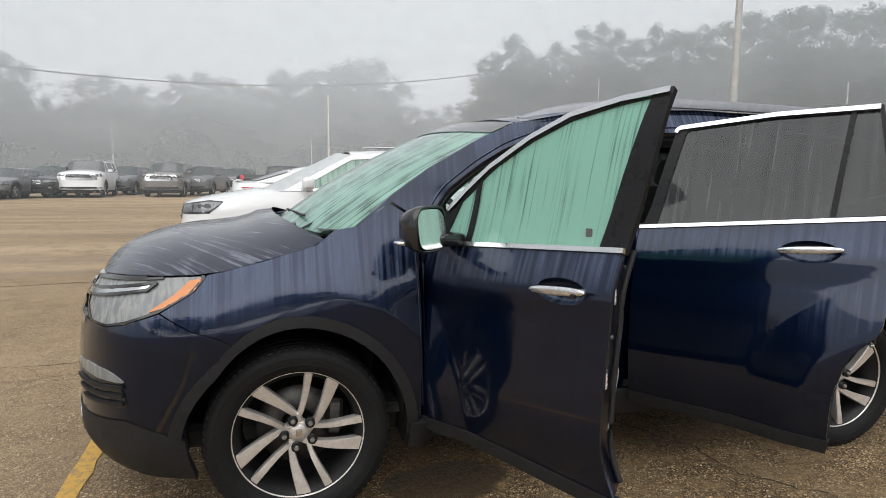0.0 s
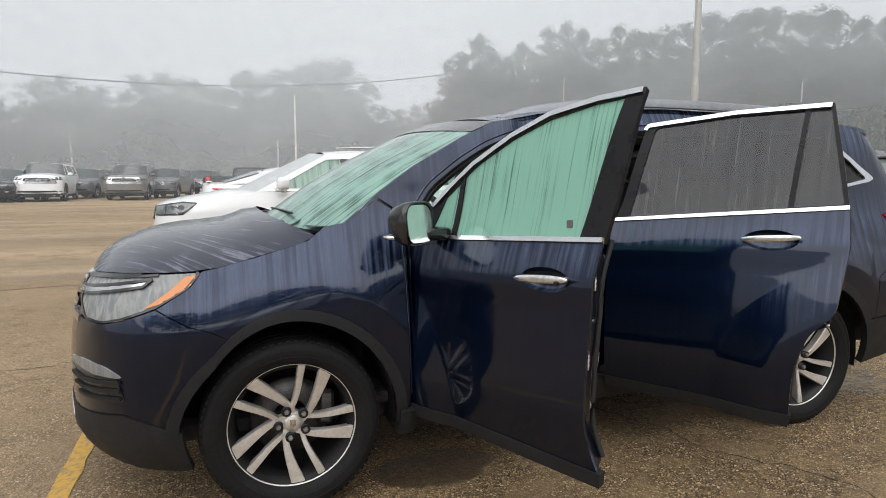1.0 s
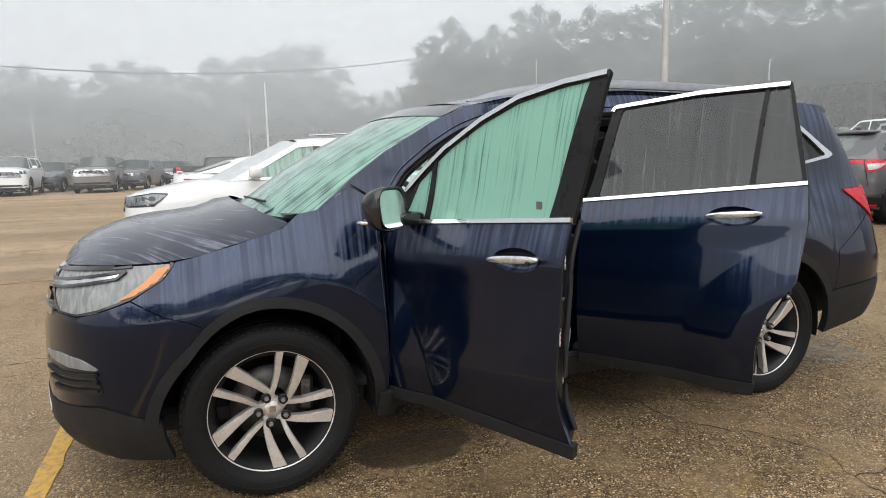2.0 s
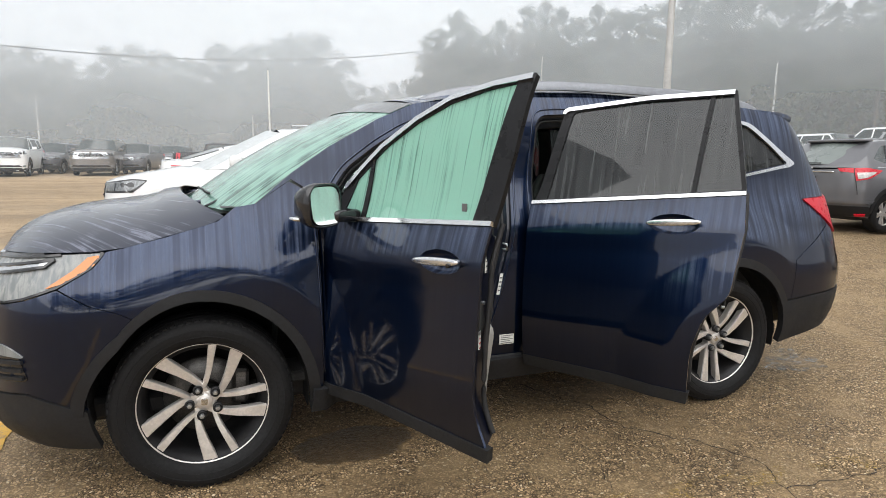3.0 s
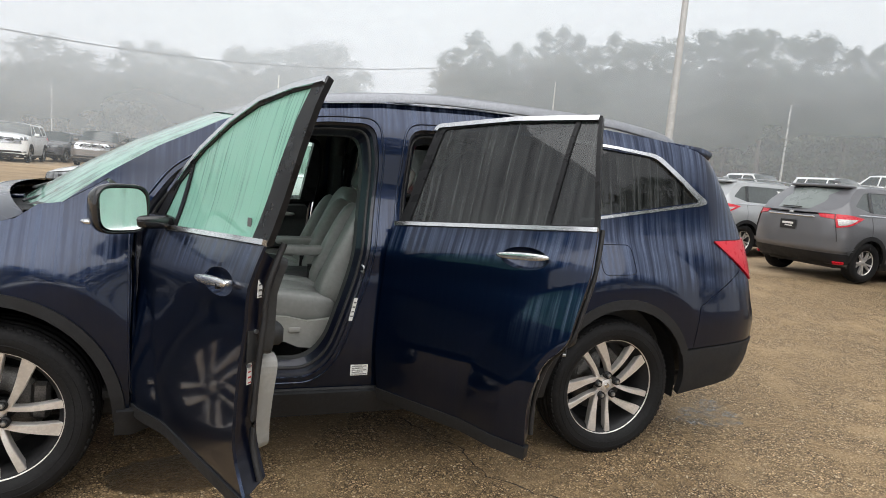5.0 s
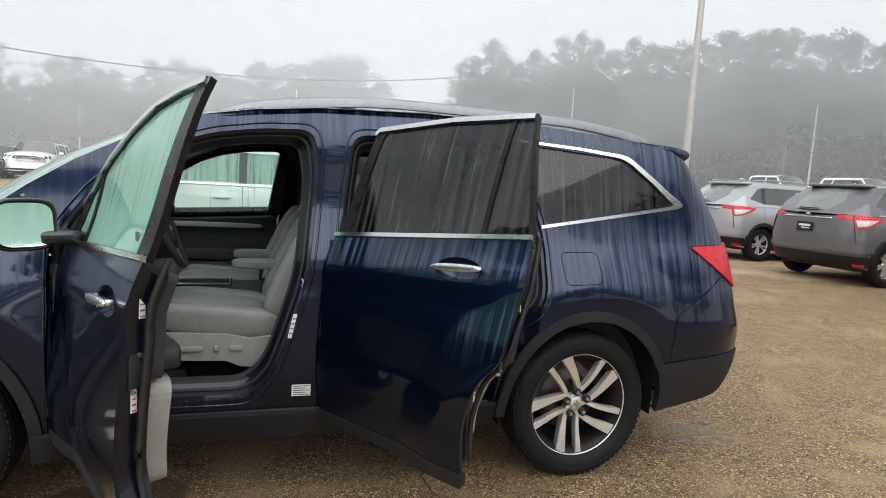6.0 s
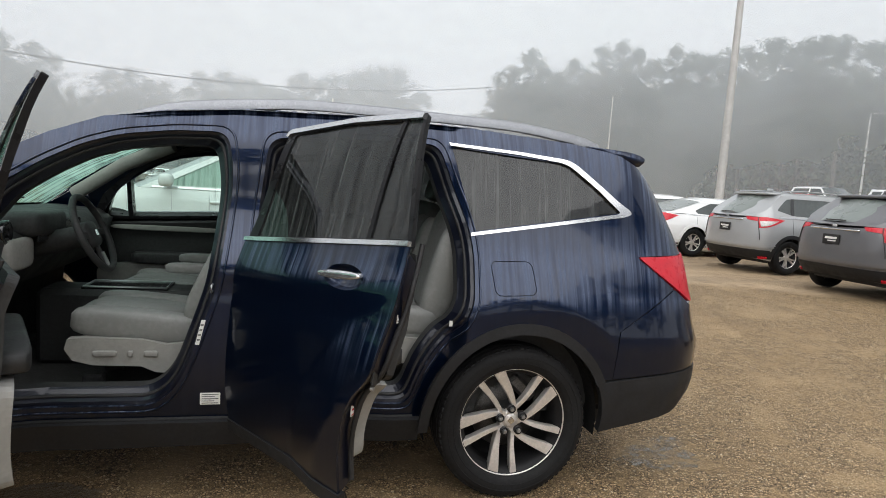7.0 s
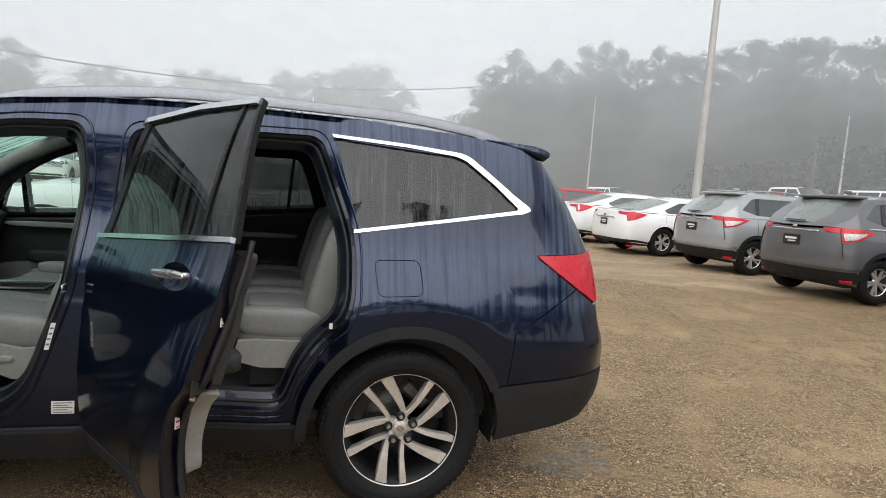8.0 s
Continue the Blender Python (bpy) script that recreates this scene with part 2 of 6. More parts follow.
# ---- materials ----
class Mat:
    """A node material; nodes are added by short calls."""

    def __init__(self, name):
        self.m = bpy.data.materials.new(name)
        self.m.use_nodes = True
        self.n, self.l = self.m.node_tree.nodes, self.m.node_tree.links
        self.b = self.n["Principled BSDF"]
        self.out = self.n["Material Output"]

    def node(self, kind, *links, **values):
        nd = self.n.new("ShaderNode" + kind)
        for i, s in enumerate(links):
            if s is not None:
                self.put(nd, i, s)
        for k, v in values.items():
            self.put(nd, k.replace("_", " "), v)
        return nd

    def put(self, nd, key, v):
        if isinstance(v, bpy.types.NodeSocket):
            self.l.new(v, nd.inputs[key])
        else:
            nd.inputs[key].default_value = v

    def set(self, **values):
        for k, v in values.items():
            self.put(self.b, k.replace("_", " "), v)
        return self

    def coord(self, scale=(1, 1, 1), kind="Object", turn=0.0):
        """Places scaled along the axes, turned about z first."""
        t = self.n.new("ShaderNodeTexCoord")
        m = self.n.new("ShaderNodeMapping")
        src = t.outputs[kind]
        if turn:
            r = self.n.new("ShaderNodeMapping")
            self.l.new(src, r.inputs["Vector"])
            r.inputs["Rotation"].default_value = (0, 0, radians(turn))
            src = r.outputs[0]
        self.l.new(src, m.inputs["Vector"])
        m.inputs["Scale"].default_value = scale
        return m.outputs[0]

    def noise(self, where, scale, detail=4, rough=0.55):
        return self.node("TexNoise", Vector=where, Scale=scale, Detail=detail, Roughness=rough).outputs["Fac"]

    def edges(self, where, scale):
        nd = self.node("TexVoronoi", Vector=where, Scale=scale)
        nd.feature = "DISTANCE_TO_EDGE"
        return nd.outputs["Distance"]

    def ramp(self, v, a, b, lo=0.0, hi=1.0):
        nd = self.n.new("ShaderNodeMapRange")
        nd.interpolation_type = "SMOOTHSTEP"
        for i, x in enumerate((v, a, b, lo, hi)):
            self.put(nd, i, x)
        return nd.outputs[0]

    def mix(self, f, a, b):
        nd = self.n.new("ShaderNodeMixRGB")
        for i, x in enumerate((f, a, b)):
            self.put(nd, i, (*x, 1) if isinstance(x, tuple) and len(x) == 3 else x)
        return nd.outputs[0]

    def math(self, op, a, b=0.0):
        nd = self.n.new("ShaderNodeMath")
        nd.operation = op
        self.put(nd, 0, a), self.put(nd, 1, b)
        return nd.outputs[0]

    def bump(self, height, strength=0.3, distance=0.01):
        self.put(self.b, "Normal", self.node("Bump", Height=height, Strength=strength, Distance=distance).outputs[0])
        return self


def plain(name, colour, rough=0.5, metal=0.0, vary=0.12, scale=14.0, bump=0.0, coat=0.0, grain=60.0):
    """A surface of one colour with stains at a large and a small scale."""
    m = Mat(name)
    c = m.coord()
    big, fine = m.noise(c, scale), m.noise(c, scale * 7, 3)
    dark = tuple(x * (1 - vary) for x in colour)
    light = tuple(min(1, x * (1 + vary)) for x in colour)
    m.set(Base_Color=m.mix(m.ramp(m.math("MULTIPLY", big, fine), 0.15, 0.4), dark, light), Metallic=metal,
          Roughness=m.ramp(big, 0.3, 0.7, rough * 0.85, min(1, rough * 1.15)), Coat_Weight=coat, Coat_Roughness=0.04)
    if bump:
        m.bump(m.noise(c, grain, 3), bump, 0.004)
    return m.m


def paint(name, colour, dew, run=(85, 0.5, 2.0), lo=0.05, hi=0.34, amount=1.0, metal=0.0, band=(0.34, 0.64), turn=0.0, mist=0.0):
    """Clear-coated paint; what faces up is tinted paler, for dew and for the sky's sheen, parted by the tracks of
    running drops.
    """
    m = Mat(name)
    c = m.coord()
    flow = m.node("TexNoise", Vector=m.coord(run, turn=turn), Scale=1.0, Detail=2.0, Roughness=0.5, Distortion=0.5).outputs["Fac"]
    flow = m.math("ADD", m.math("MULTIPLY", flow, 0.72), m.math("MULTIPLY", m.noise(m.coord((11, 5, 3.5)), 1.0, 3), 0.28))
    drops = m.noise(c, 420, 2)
    # paler by the upward normal: dew, with the sky's light put into the colour
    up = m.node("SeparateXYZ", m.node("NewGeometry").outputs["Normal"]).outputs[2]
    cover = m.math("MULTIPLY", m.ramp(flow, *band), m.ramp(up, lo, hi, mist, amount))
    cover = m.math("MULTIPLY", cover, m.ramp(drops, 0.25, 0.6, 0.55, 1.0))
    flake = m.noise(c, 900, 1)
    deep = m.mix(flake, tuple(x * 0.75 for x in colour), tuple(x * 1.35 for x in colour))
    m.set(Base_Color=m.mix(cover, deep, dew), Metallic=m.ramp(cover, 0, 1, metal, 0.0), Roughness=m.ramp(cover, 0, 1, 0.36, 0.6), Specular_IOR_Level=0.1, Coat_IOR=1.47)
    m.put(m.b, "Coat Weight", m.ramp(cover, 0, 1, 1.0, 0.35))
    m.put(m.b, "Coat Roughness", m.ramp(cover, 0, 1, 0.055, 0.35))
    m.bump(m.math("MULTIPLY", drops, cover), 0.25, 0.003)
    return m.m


def glass(name, tint, clear, milk, run=(62, 0.5, 1.1), wet=(0.32, 0.44), gloss=0.02, amount=1.0):
    """Tinted glass that lets light through, with dew (milk) between the tracks of drops."""
    m = Mat(name)
    c = m.coord()
    flow = m.node("TexNoise", Vector=m.coord(run), Scale=1.0, Detail=3.0, Roughness=0.6, Distortion=0.35).outputs["Fac"]
    flow = m.math("ADD", m.math("MULTIPLY", flow, 0.70), m.math("MULTIPLY", m.noise(m.coord((9, 5, 3.0)), 1.0, 3), 0.30))
    drops = m.noise(c, 300, 2)
    cover = m.math("MULTIPLY", m.ramp(flow, *wet), m.ramp(drops, 0.2, 0.55, 0.86, 1.0))
    cover = m.math("MULTIPLY", cover, amount)
    see = m.node("BsdfTransparent", (*clear, 1))
    film = m.node("AddShader", m.node("BsdfDiffuse", (*milk, 1)).outputs[0], m.node("BsdfTranslucent", (*milk, 1)).outputs[0])
    body = m.node("MixShader", cover, see.outputs[0], film.outputs[0])
    shine = m.node("BsdfGlossy", (1, 1, 1, 1))
    shine.inputs["Roughness"].default_value = gloss
    edge = m.node("LayerWeight", 0.5).outputs["Facing"]
    fres = m.math("ADD", m.math("MULTIPLY", m.math("POWER", edge, 5.0), 0.9), 0.042)
    full = m.node("MixShader", fres, body.outputs[0], shine.outputs[0])
    m.l.new(full.outputs[0], m.out.inputs[0])
    m.n.remove(m.b)
    return m.m


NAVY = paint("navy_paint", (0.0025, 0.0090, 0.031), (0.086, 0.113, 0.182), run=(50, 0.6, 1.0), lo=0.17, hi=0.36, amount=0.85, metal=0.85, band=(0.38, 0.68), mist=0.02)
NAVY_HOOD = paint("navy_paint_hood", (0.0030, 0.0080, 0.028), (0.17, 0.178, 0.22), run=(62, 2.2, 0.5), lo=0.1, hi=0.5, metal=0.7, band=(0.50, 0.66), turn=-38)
FRAME = plain("satin_black_frame", (0.011, 0.011, 0.012), 0.3, 0, 0.2)
FRAME.node_tree.nodes["Principled BSDF"].inputs["Specular IOR Level"].default_value = 0.2
NAVY_DRY = plain("navy_paint_inner", (0.003, 0.0048, 0.014), 0.35, 0.3, 0.2, coat=0.4)
# felt made near-black, with the shade inside the wells put into its colour
WELL = plain("wheel_well_shade_felt", (0.006, 0.006, 0.0062), 0.95, 0, 0.3, 9, 0.3, grain=200)
CLAD = plain("black_plastic", (0.014, 0.0145, 0.016), 0.6, 0, 0.2, 9, 0.15, grain=300)
for dull in (CLAD, WELL):
    dull.node_tree.nodes["Principled BSDF"].inputs["Specular IOR Level"].default_value = 0.35
BLACK = plain("gloss_black_trim", (0.010, 0.010, 0.011), 0.2, 0, 0.2, coat=0.5)
RUBBER = plain("seal_rubber", (0.016, 0.016, 0.017), 0.6, 0, 0.2)
TYRE = plain("tyre_rubber", (0.0115, 0.0115, 0.012), 0.66, 0, 0.25, 11, 0.3, grain=120)
TYRE.node_tree.nodes["Principled BSDF"].inputs["Specular IOR Level"].default_value = 0.22
CHROME = plain("chrome", (0.70, 0.71, 0.72), 0.14, 1.0, 0.05, 30)
RAIL = plain("satin_rail", (0.28, 0.29, 0.31), 0.40, 0.5, 0.12, 20)
DEW_CHROME = plain("dewy_chrome", (0.78, 0.79, 0.80), 0.2, 0.88, 0.2, 60)
SILVER = plain("satin_silver", (0.46, 0.47, 0.48), 0.34, 0.9, 0.06, 20)
ALLOY = plain("machined_alloy", (0.80, 0.765, 0.73), 0.36, 0.7, 0.08, 12)
ALLOY_DARK = plain("dark_alloy", (0.035, 0.036, 0.04), 0.4, 0.5, 0.2)
WHEEL_DARK = plain("wheel_barrel_black", (0.012, 0.012, 0.013), 0.5, 0.2, 0.3)
STEEL = plain("brake_steel", (0.12, 0.115, 0.11), 0.45, 0.8, 0.3, 25)
GLASS_GREEN = glass("green_glass_dew", (0, 0, 0), (0.34, 0.56, 0.48), (0.19, 0.33, 0.275), run=(90, 0.6, 1.2), wet=(0.26, 0.50), amount=0.85)
GLASS_SCREEN = glass("windscreen_dew", (0, 0, 0), (0.30, 0.48, 0.42), (0.235, 0.40, 0.335), run=(0.6, 120, 0.6), wet=(0.36, 0.56), amount=0.92)
GLASS_DARK = glass("privacy_glass_dew", (0, 0, 0), (0.20, 0.215, 0.21), (0.056, 0.060, 0.059), run=(50, 0.6, 0.9), wet=(0.36, 0.76), amount=0.8)
GLASS_PALE = glass("pale_green_glass_mist", (0, 0, 0), (0.42, 0.52, 0.47), (0.26, 0.345, 0.305), run=(26, 0.6, 1.0), wet=(0.20, 0.60), amount=0.8)
GLASS_CLEAR = glass("clear_glass_dew", (0, 0, 0), (0.78, 0.88, 0.84), (0.2, 0.24, 0.22), wet=(0.55, 0.72), amount=0.3)
LEATHER = plain("grey_leather", (0.212, 0.216, 0.208), 0.5, 0, 0.08, 7, 0.25, grain=260)
GREY_PLASTIC = plain("light_grey_plastic", (0.29, 0.287, 0.268), 0.55, 0, 0.07, 8, 0.12, grain=300)
DARK_TRIM = plain("charcoal_trim", (0.024, 0.025, 0.0255), 0.6, 0, 0.25, 10, 0.2, grain=200)
CARPET = plain("charcoal_carpet", (0.050, 0.050, 0.049), 0.95, 0, 0.35, 20, 0.5, grain=400)
LINER = plain("grey_headliner", (0.26, 0.255, 0.24), 0.95, 0, 0.06, 6, 0.2, grain=500)
RED_LENS = plain("red_lens", (0.52, 0.008, 0.022), 0.3, 0, 0.06, 30, coat=0.12)
AMBER_LENS = plain("amber_lens", (0.62, 0.20, 0.035), 0.2, 0, 0.1, 30, coat=0.8)
LENS = paint("headlamp_lens", (0.15, 0.165, 0.17), (0.33, 0.335, 0.325), run=(60, 30, 1), lo=-0.4, hi=0.4)
LABEL = plain("white_label", (0.72, 0.72, 0.69), 0.6, 0, 0.04)
INK = plain("grey_print", (0.12, 0.12, 0.12), 0.7)
INK_RED = plain("red_print", (0.5, 0.05, 0.05), 0.7)
MIRROR = Mat("mirror_glass")
MIRROR.set(Base_Color=(0.80, 0.84, 0.83, 1), Metallic=0.9, Roughness=MIRROR.ramp(MIRROR.noise(MIRROR.coord((40, 40, 6)), 1.0, 3), 0.4, 0.7, 0.10, 0.24))
MIRROR = MIRROR.m

# ---- ground ----
def rise(x, y):
    """Ground height; it climbs away from the car to fit the camera's view."""
    x, y = np.asarray(x, float), np.asarray(y, float)
    return np.minimum(0.006 * np.maximum(0, np.hypot(x - 1.5, y + 2) - 4), .5) + 0.06 * np.clip(y - 0.9, 0, 2.5) + 0.055 * np.clip(x - 16, 0, 22)


# soft-edged wet patches: place, half sizes, strength
RUNOFF = ((0.62, -1.25, .45, .16, .35), (2.1, -.55, .45, .25, .5), (2.35, -1.0, .4, .2, .35), (2.25, -1.6, .5, .2, .28), (3.1, -1.35, .6, .22, .25), (-.6, -1.9, .5, .3, .28))
DRIP = (0.67, -0.76, .31, .20)


def asphalt():
    m = Mat("worn_lot_surface")
    c = m.coord()
    stones = m.node("TexVoronoi", Vector=c, Scale=74.0)
    rims = m.edges(c, 74.0)
    grit = m.node("TexVoronoi", Vector=c, Scale=150.0)
    fines = m.noise(c, 30, 5)
    patch, blotch = m.noise(c, 0.55, 5), m.noise(c, 2.2, 5)
    # stones stand out of the binder, more thickly in some places than in others
    tint = m.node("SeparateColor", stones.outputs["Color"])
    bare = m.ramp(m.noise(c, 5.0, 5, 0.65), 0.30, 0.52, 0.35, 1.0)
    stone = m.math("MULTIPLY", m.ramp(rims, 0.05, 0.17), m.ramp(tint.outputs[1], 0.16, 0.30))
    stone = m.math("MULTIPLY", stone, bare)
    pebble = m.math("SUBTRACT", 1.0, stone)
    binder = m.mix(m.ramp(grit.outputs["Distance"], 0.1, 0.6), (0.50, 0.34, 0.17), (0.21, 0.138, 0.066))
    binder = m.mix(m.ramp(fines, 0.38, 0.62), binder, (0.36, 0.243, 0.122))
    rock = m.mix(m.ramp(tint.outputs[0], 0.1, 0.9), (0.30, 0.205, 0.105), (0.70, 0.50, 0.285))
    rock = m.mix(m.ramp(tint.outputs[2], 0.955, 0.965), rock, (0.78, 0.64, 0.44))
    gap = m.math("MULTIPLY", m.ramp(rims, 0.17, 0.03), m.math("MULTIPLY", bare, m.ramp(fines, 0.72, 0.50)))
    col = m.mix(stone, binder, rock)
    col = m.mix(m.math("MULTIPLY", gap, 0.92), col, (0.045, 0.028, 0.013))
    col = m.mix(m.ramp(blotch, 0.46, 0.70, 0, 0.5), col, (0.36, 0.245, 0.125))
    col = m.mix(m.ramp(m.noise(c, 1.1, 6, 0.62), 0.50, 0.66, 0, 0.32), col, (0.54, 0.385, 0.215))
    # hairline cracks between plates of the old surface
    bent = m.node("MixRGB", 0.12, c, m.node("TexNoise", Vector=c, Scale=5.0, Detail=5.0).outputs["Color"])
    plates = m.edges(bent.outputs[0], 2.6)
    hair = m.math("MULTIPLY", m.ramp(plates, 0.007, 0.002), m.ramp(m.noise(c, 1.3, 3), 0.55, 0.68))
    col = m.mix(m.math("MULTIPLY", hair, 0.6), col, (0.030, 0.020, 0.011))
    # the drive lane past the rough strip is smoother, silt-covered and streaked along its length
    pos = m.node("SeparateXYZ", m.coord())
    warp = m.math("MULTIPLY", m.noise(c, 0.6, 4), 0.9)
    slant = m.math("ADD", m.math("ADD", m.math("MULTIPLY", pos.outputs[0], 0.43), m.math("MULTIPLY", pos.outputs[1], 0.9)), warp)
    lane_right = m.math("MULTIPLY", m.ramp(slant, 8.3, 8.9), m.ramp(pos.outputs[0], 2.0, 3.5))
    lane_left = m.math("MULTIPLY", m.ramp(m.math("ADD", pos.outputs[1], warp), 4.9, 5.9), m.ramp(pos.outputs[0], 3.5, 2.0))
    lane = m.math("MAXIMUM", m.math("MAXIMUM", lane_right, lane_left), m.ramp(m.math("ADD", pos.outputs[0], warp), 0.2, -0.9, 0, 0.5))
    silt = m.noise(m.coord((0.16, 0.75, 1)), 1.1, 6, 0.65)
    smooth_col = m.mix(m.ramp(silt, 0.35, 0.65), (0.36, 0.258, 0.155), (0.54, 0.395, 0.245))
    smooth_col = m.mix(m.ramp(m.noise(m.coord((0.05, 0.45, 1)), 2.1, 4), 0.45, 0.75, 0, 0.6), smooth_col, (0.22, 0.175, 0.125))
    smooth_col = m.mix(m.ramp(fines, 0.3, 0.75, 0, 0.35), smooth_col, (0.22, 0.155, 0.09))
    smooth_col = m.mix(m.ramp(m.noise(c, 3.0, 7, 0.7), 0.50, 0.66, 0, 0.55), smooth_col, (0.17, 0.115, 0.068))
    smooth_col = m.mix(m.ramp(m.noise(c, 85, 3, 0.7), 0.50, 0.64, 0, 0.5), smooth_col, (0.12, 0.080, 0.045))
    smooth_col = m.mix(m.ramp(m.noise(c, 120, 2, 0.7), 0.56, 0.66, 0, 0.45), smooth_col, (0.60, 0.46, 0.30))
    col = m.mix(lane, col, smooth_col)
    # wet patches under and beside the car
    wet = m.math("MULTIPLY", m.ramp(m.math("ADD", blotch, m.math("MULTIPLY", patch, 0.6)), 0.86, 1.02), m.ramp(pos.outputs[1], 2.4, -0.2))
    wet = m.math("MULTIPLY", wet, m.ramp(pos.outputs[0], 4.4, 3.2))
    damp = m.math("MULTIPLY", m.ramp(m.math("ADD", blotch, m.math("MULTIPLY", fines, 0.15)), 0.40, 0.62), m.math("MULTIPLY", m.ramp(pos.outputs[1], -2.2, -1.2), m.math("MULTIPLY", m.ramp(pos.outputs[0], 3.6, 2.6), m.ramp(pos.outputs[0], -0.5, 0.3))))
    # where water has dripped from the door
    ex = m.math("DIVIDE", m.math("SUBTRACT", pos.outputs[0], DRIP[0]), DRIP[2])
    ey = m.math("DIVIDE", m.math("SUBTRACT", pos.outputs[1], DRIP[1]), DRIP[3])
    ring = m.math("ADD", m.math("ADD", m.math("MULTIPLY", ex, ex), m.math("MULTIPLY", ey, ey)), m.math("MULTIPLY", m.math("SUBTRACT", m.noise(c, 4, 5), 0.5), 1.6))
    drip = m.ramp(ring, 1.1, 0.8)
    for px, py, rx, ry, deep in RUNOFF:
        ex = m.math("DIVIDE", m.math("SUBTRACT", pos.outputs[0], px), rx)
        ey = m.math("DIVIDE", m.math("SUBTRACT", pos.outputs[1], py), ry)
        ring = m.math("ADD", m.math("ADD", m.math("MULTIPLY", ex, ex), m.math("MULTIPLY", ey, ey)), m.math("MULTIPLY", m.math("SUBTRACT", m.noise(c, 2.6, 6, 0.65), 0.5), 4.0))
        drip = m.math("MAXIMUM", drip, m.ramp(ring, 1.5, 0.2, 0.0, deep))
    wet = m.math("MAXIMUM", m.math("MAXIMUM", m.math("MULTIPLY", wet, 0.22), m.math("MULTIPLY", damp, 0.15)), drip)
    col = m.mix(m.math("MULTIPLY", wet, 0.80), col, (0.040, 0.025, 0.012))
    warm = m.node("MixRGB", 1.0, col, (1.0, 1.0, 0.99, 1))
    warm.blend_type = "MULTIPLY"
    m.set(Base_Color=warm.outputs[0], Roughness=m.ramp(wet, 0, 1, 0.72, 0.30), Specular_IOR_Level=0.45)
    h = m.math("ADD", m.math("MULTIPLY", m.math("SUBTRACT", 1.0, pebble), m.ramp(lane, 0, 1, 1.0, 0.3)), m.math("SUBTRACT", m.math("MULTIPLY", fines, 0.6), m.math("MULTIPLY", hair, 1.5)))
    m.bump(h, 1.0, 0.024)
    return m.m


def ground():
    a = np.concatenate([[-900, -400, -200, -120, -80, -55], np.arange(-40, -6, 2.5), np.arange(-6, 20, .7), np.arange(20, 45, 2.5), [55, 80, 120, 200, 400, 900]])
    x, y = np.meshgrid(a + 2, a + 2)
    z = rise(x, y)
    g = Geo().grid(np.stack([x, y, z], -1))
    tagged(part("ground", g, asphalt()), "worn tan asphalt lot with wet patches", "ground", kind="structure")


ground()
SHAPE = dict(
    wide=Curve((0.15, .82), (0.25, .89), (0.42, .945), (0.62, .968), (0.80, .973), (0.90, .971), (0.97, .964), (1.03, .952), (1.08, .938), (1.14, .918), (1.20, .895),
               (1.30, .866), (1.45, .832), (1.60, .79), (1.70, .75), (1.78, .70)),
    nose=Curve((0.15, -.74), (0.25, -.85), (0.36, -.93), (0.6, -.93), (0.75, -.92), (0.85, -.90), (0.95, -.86), (1.02, -.80), (1.10, -.70)),
    tail=Curve((0.25, 3.66), (0.38, 3.84), (0.55, 3.94), (0.75, 3.95), (0.85, 3.92), (1.0, 3.89), (1.2, 3.85), (1.4, 3.74), (1.6, 3.60), (1.74, 3.48)),
    xf=-0.30, xr=3.30, wheels=((0, .372, .47), (2.82, .372, .47)), flare=0.036, taper=(0.35, 0.11, 0.78, 1.22), crease=0.020)
SUV, FRAME_SHELL = Shell(**SHAPE), Inset(**SHAPE)

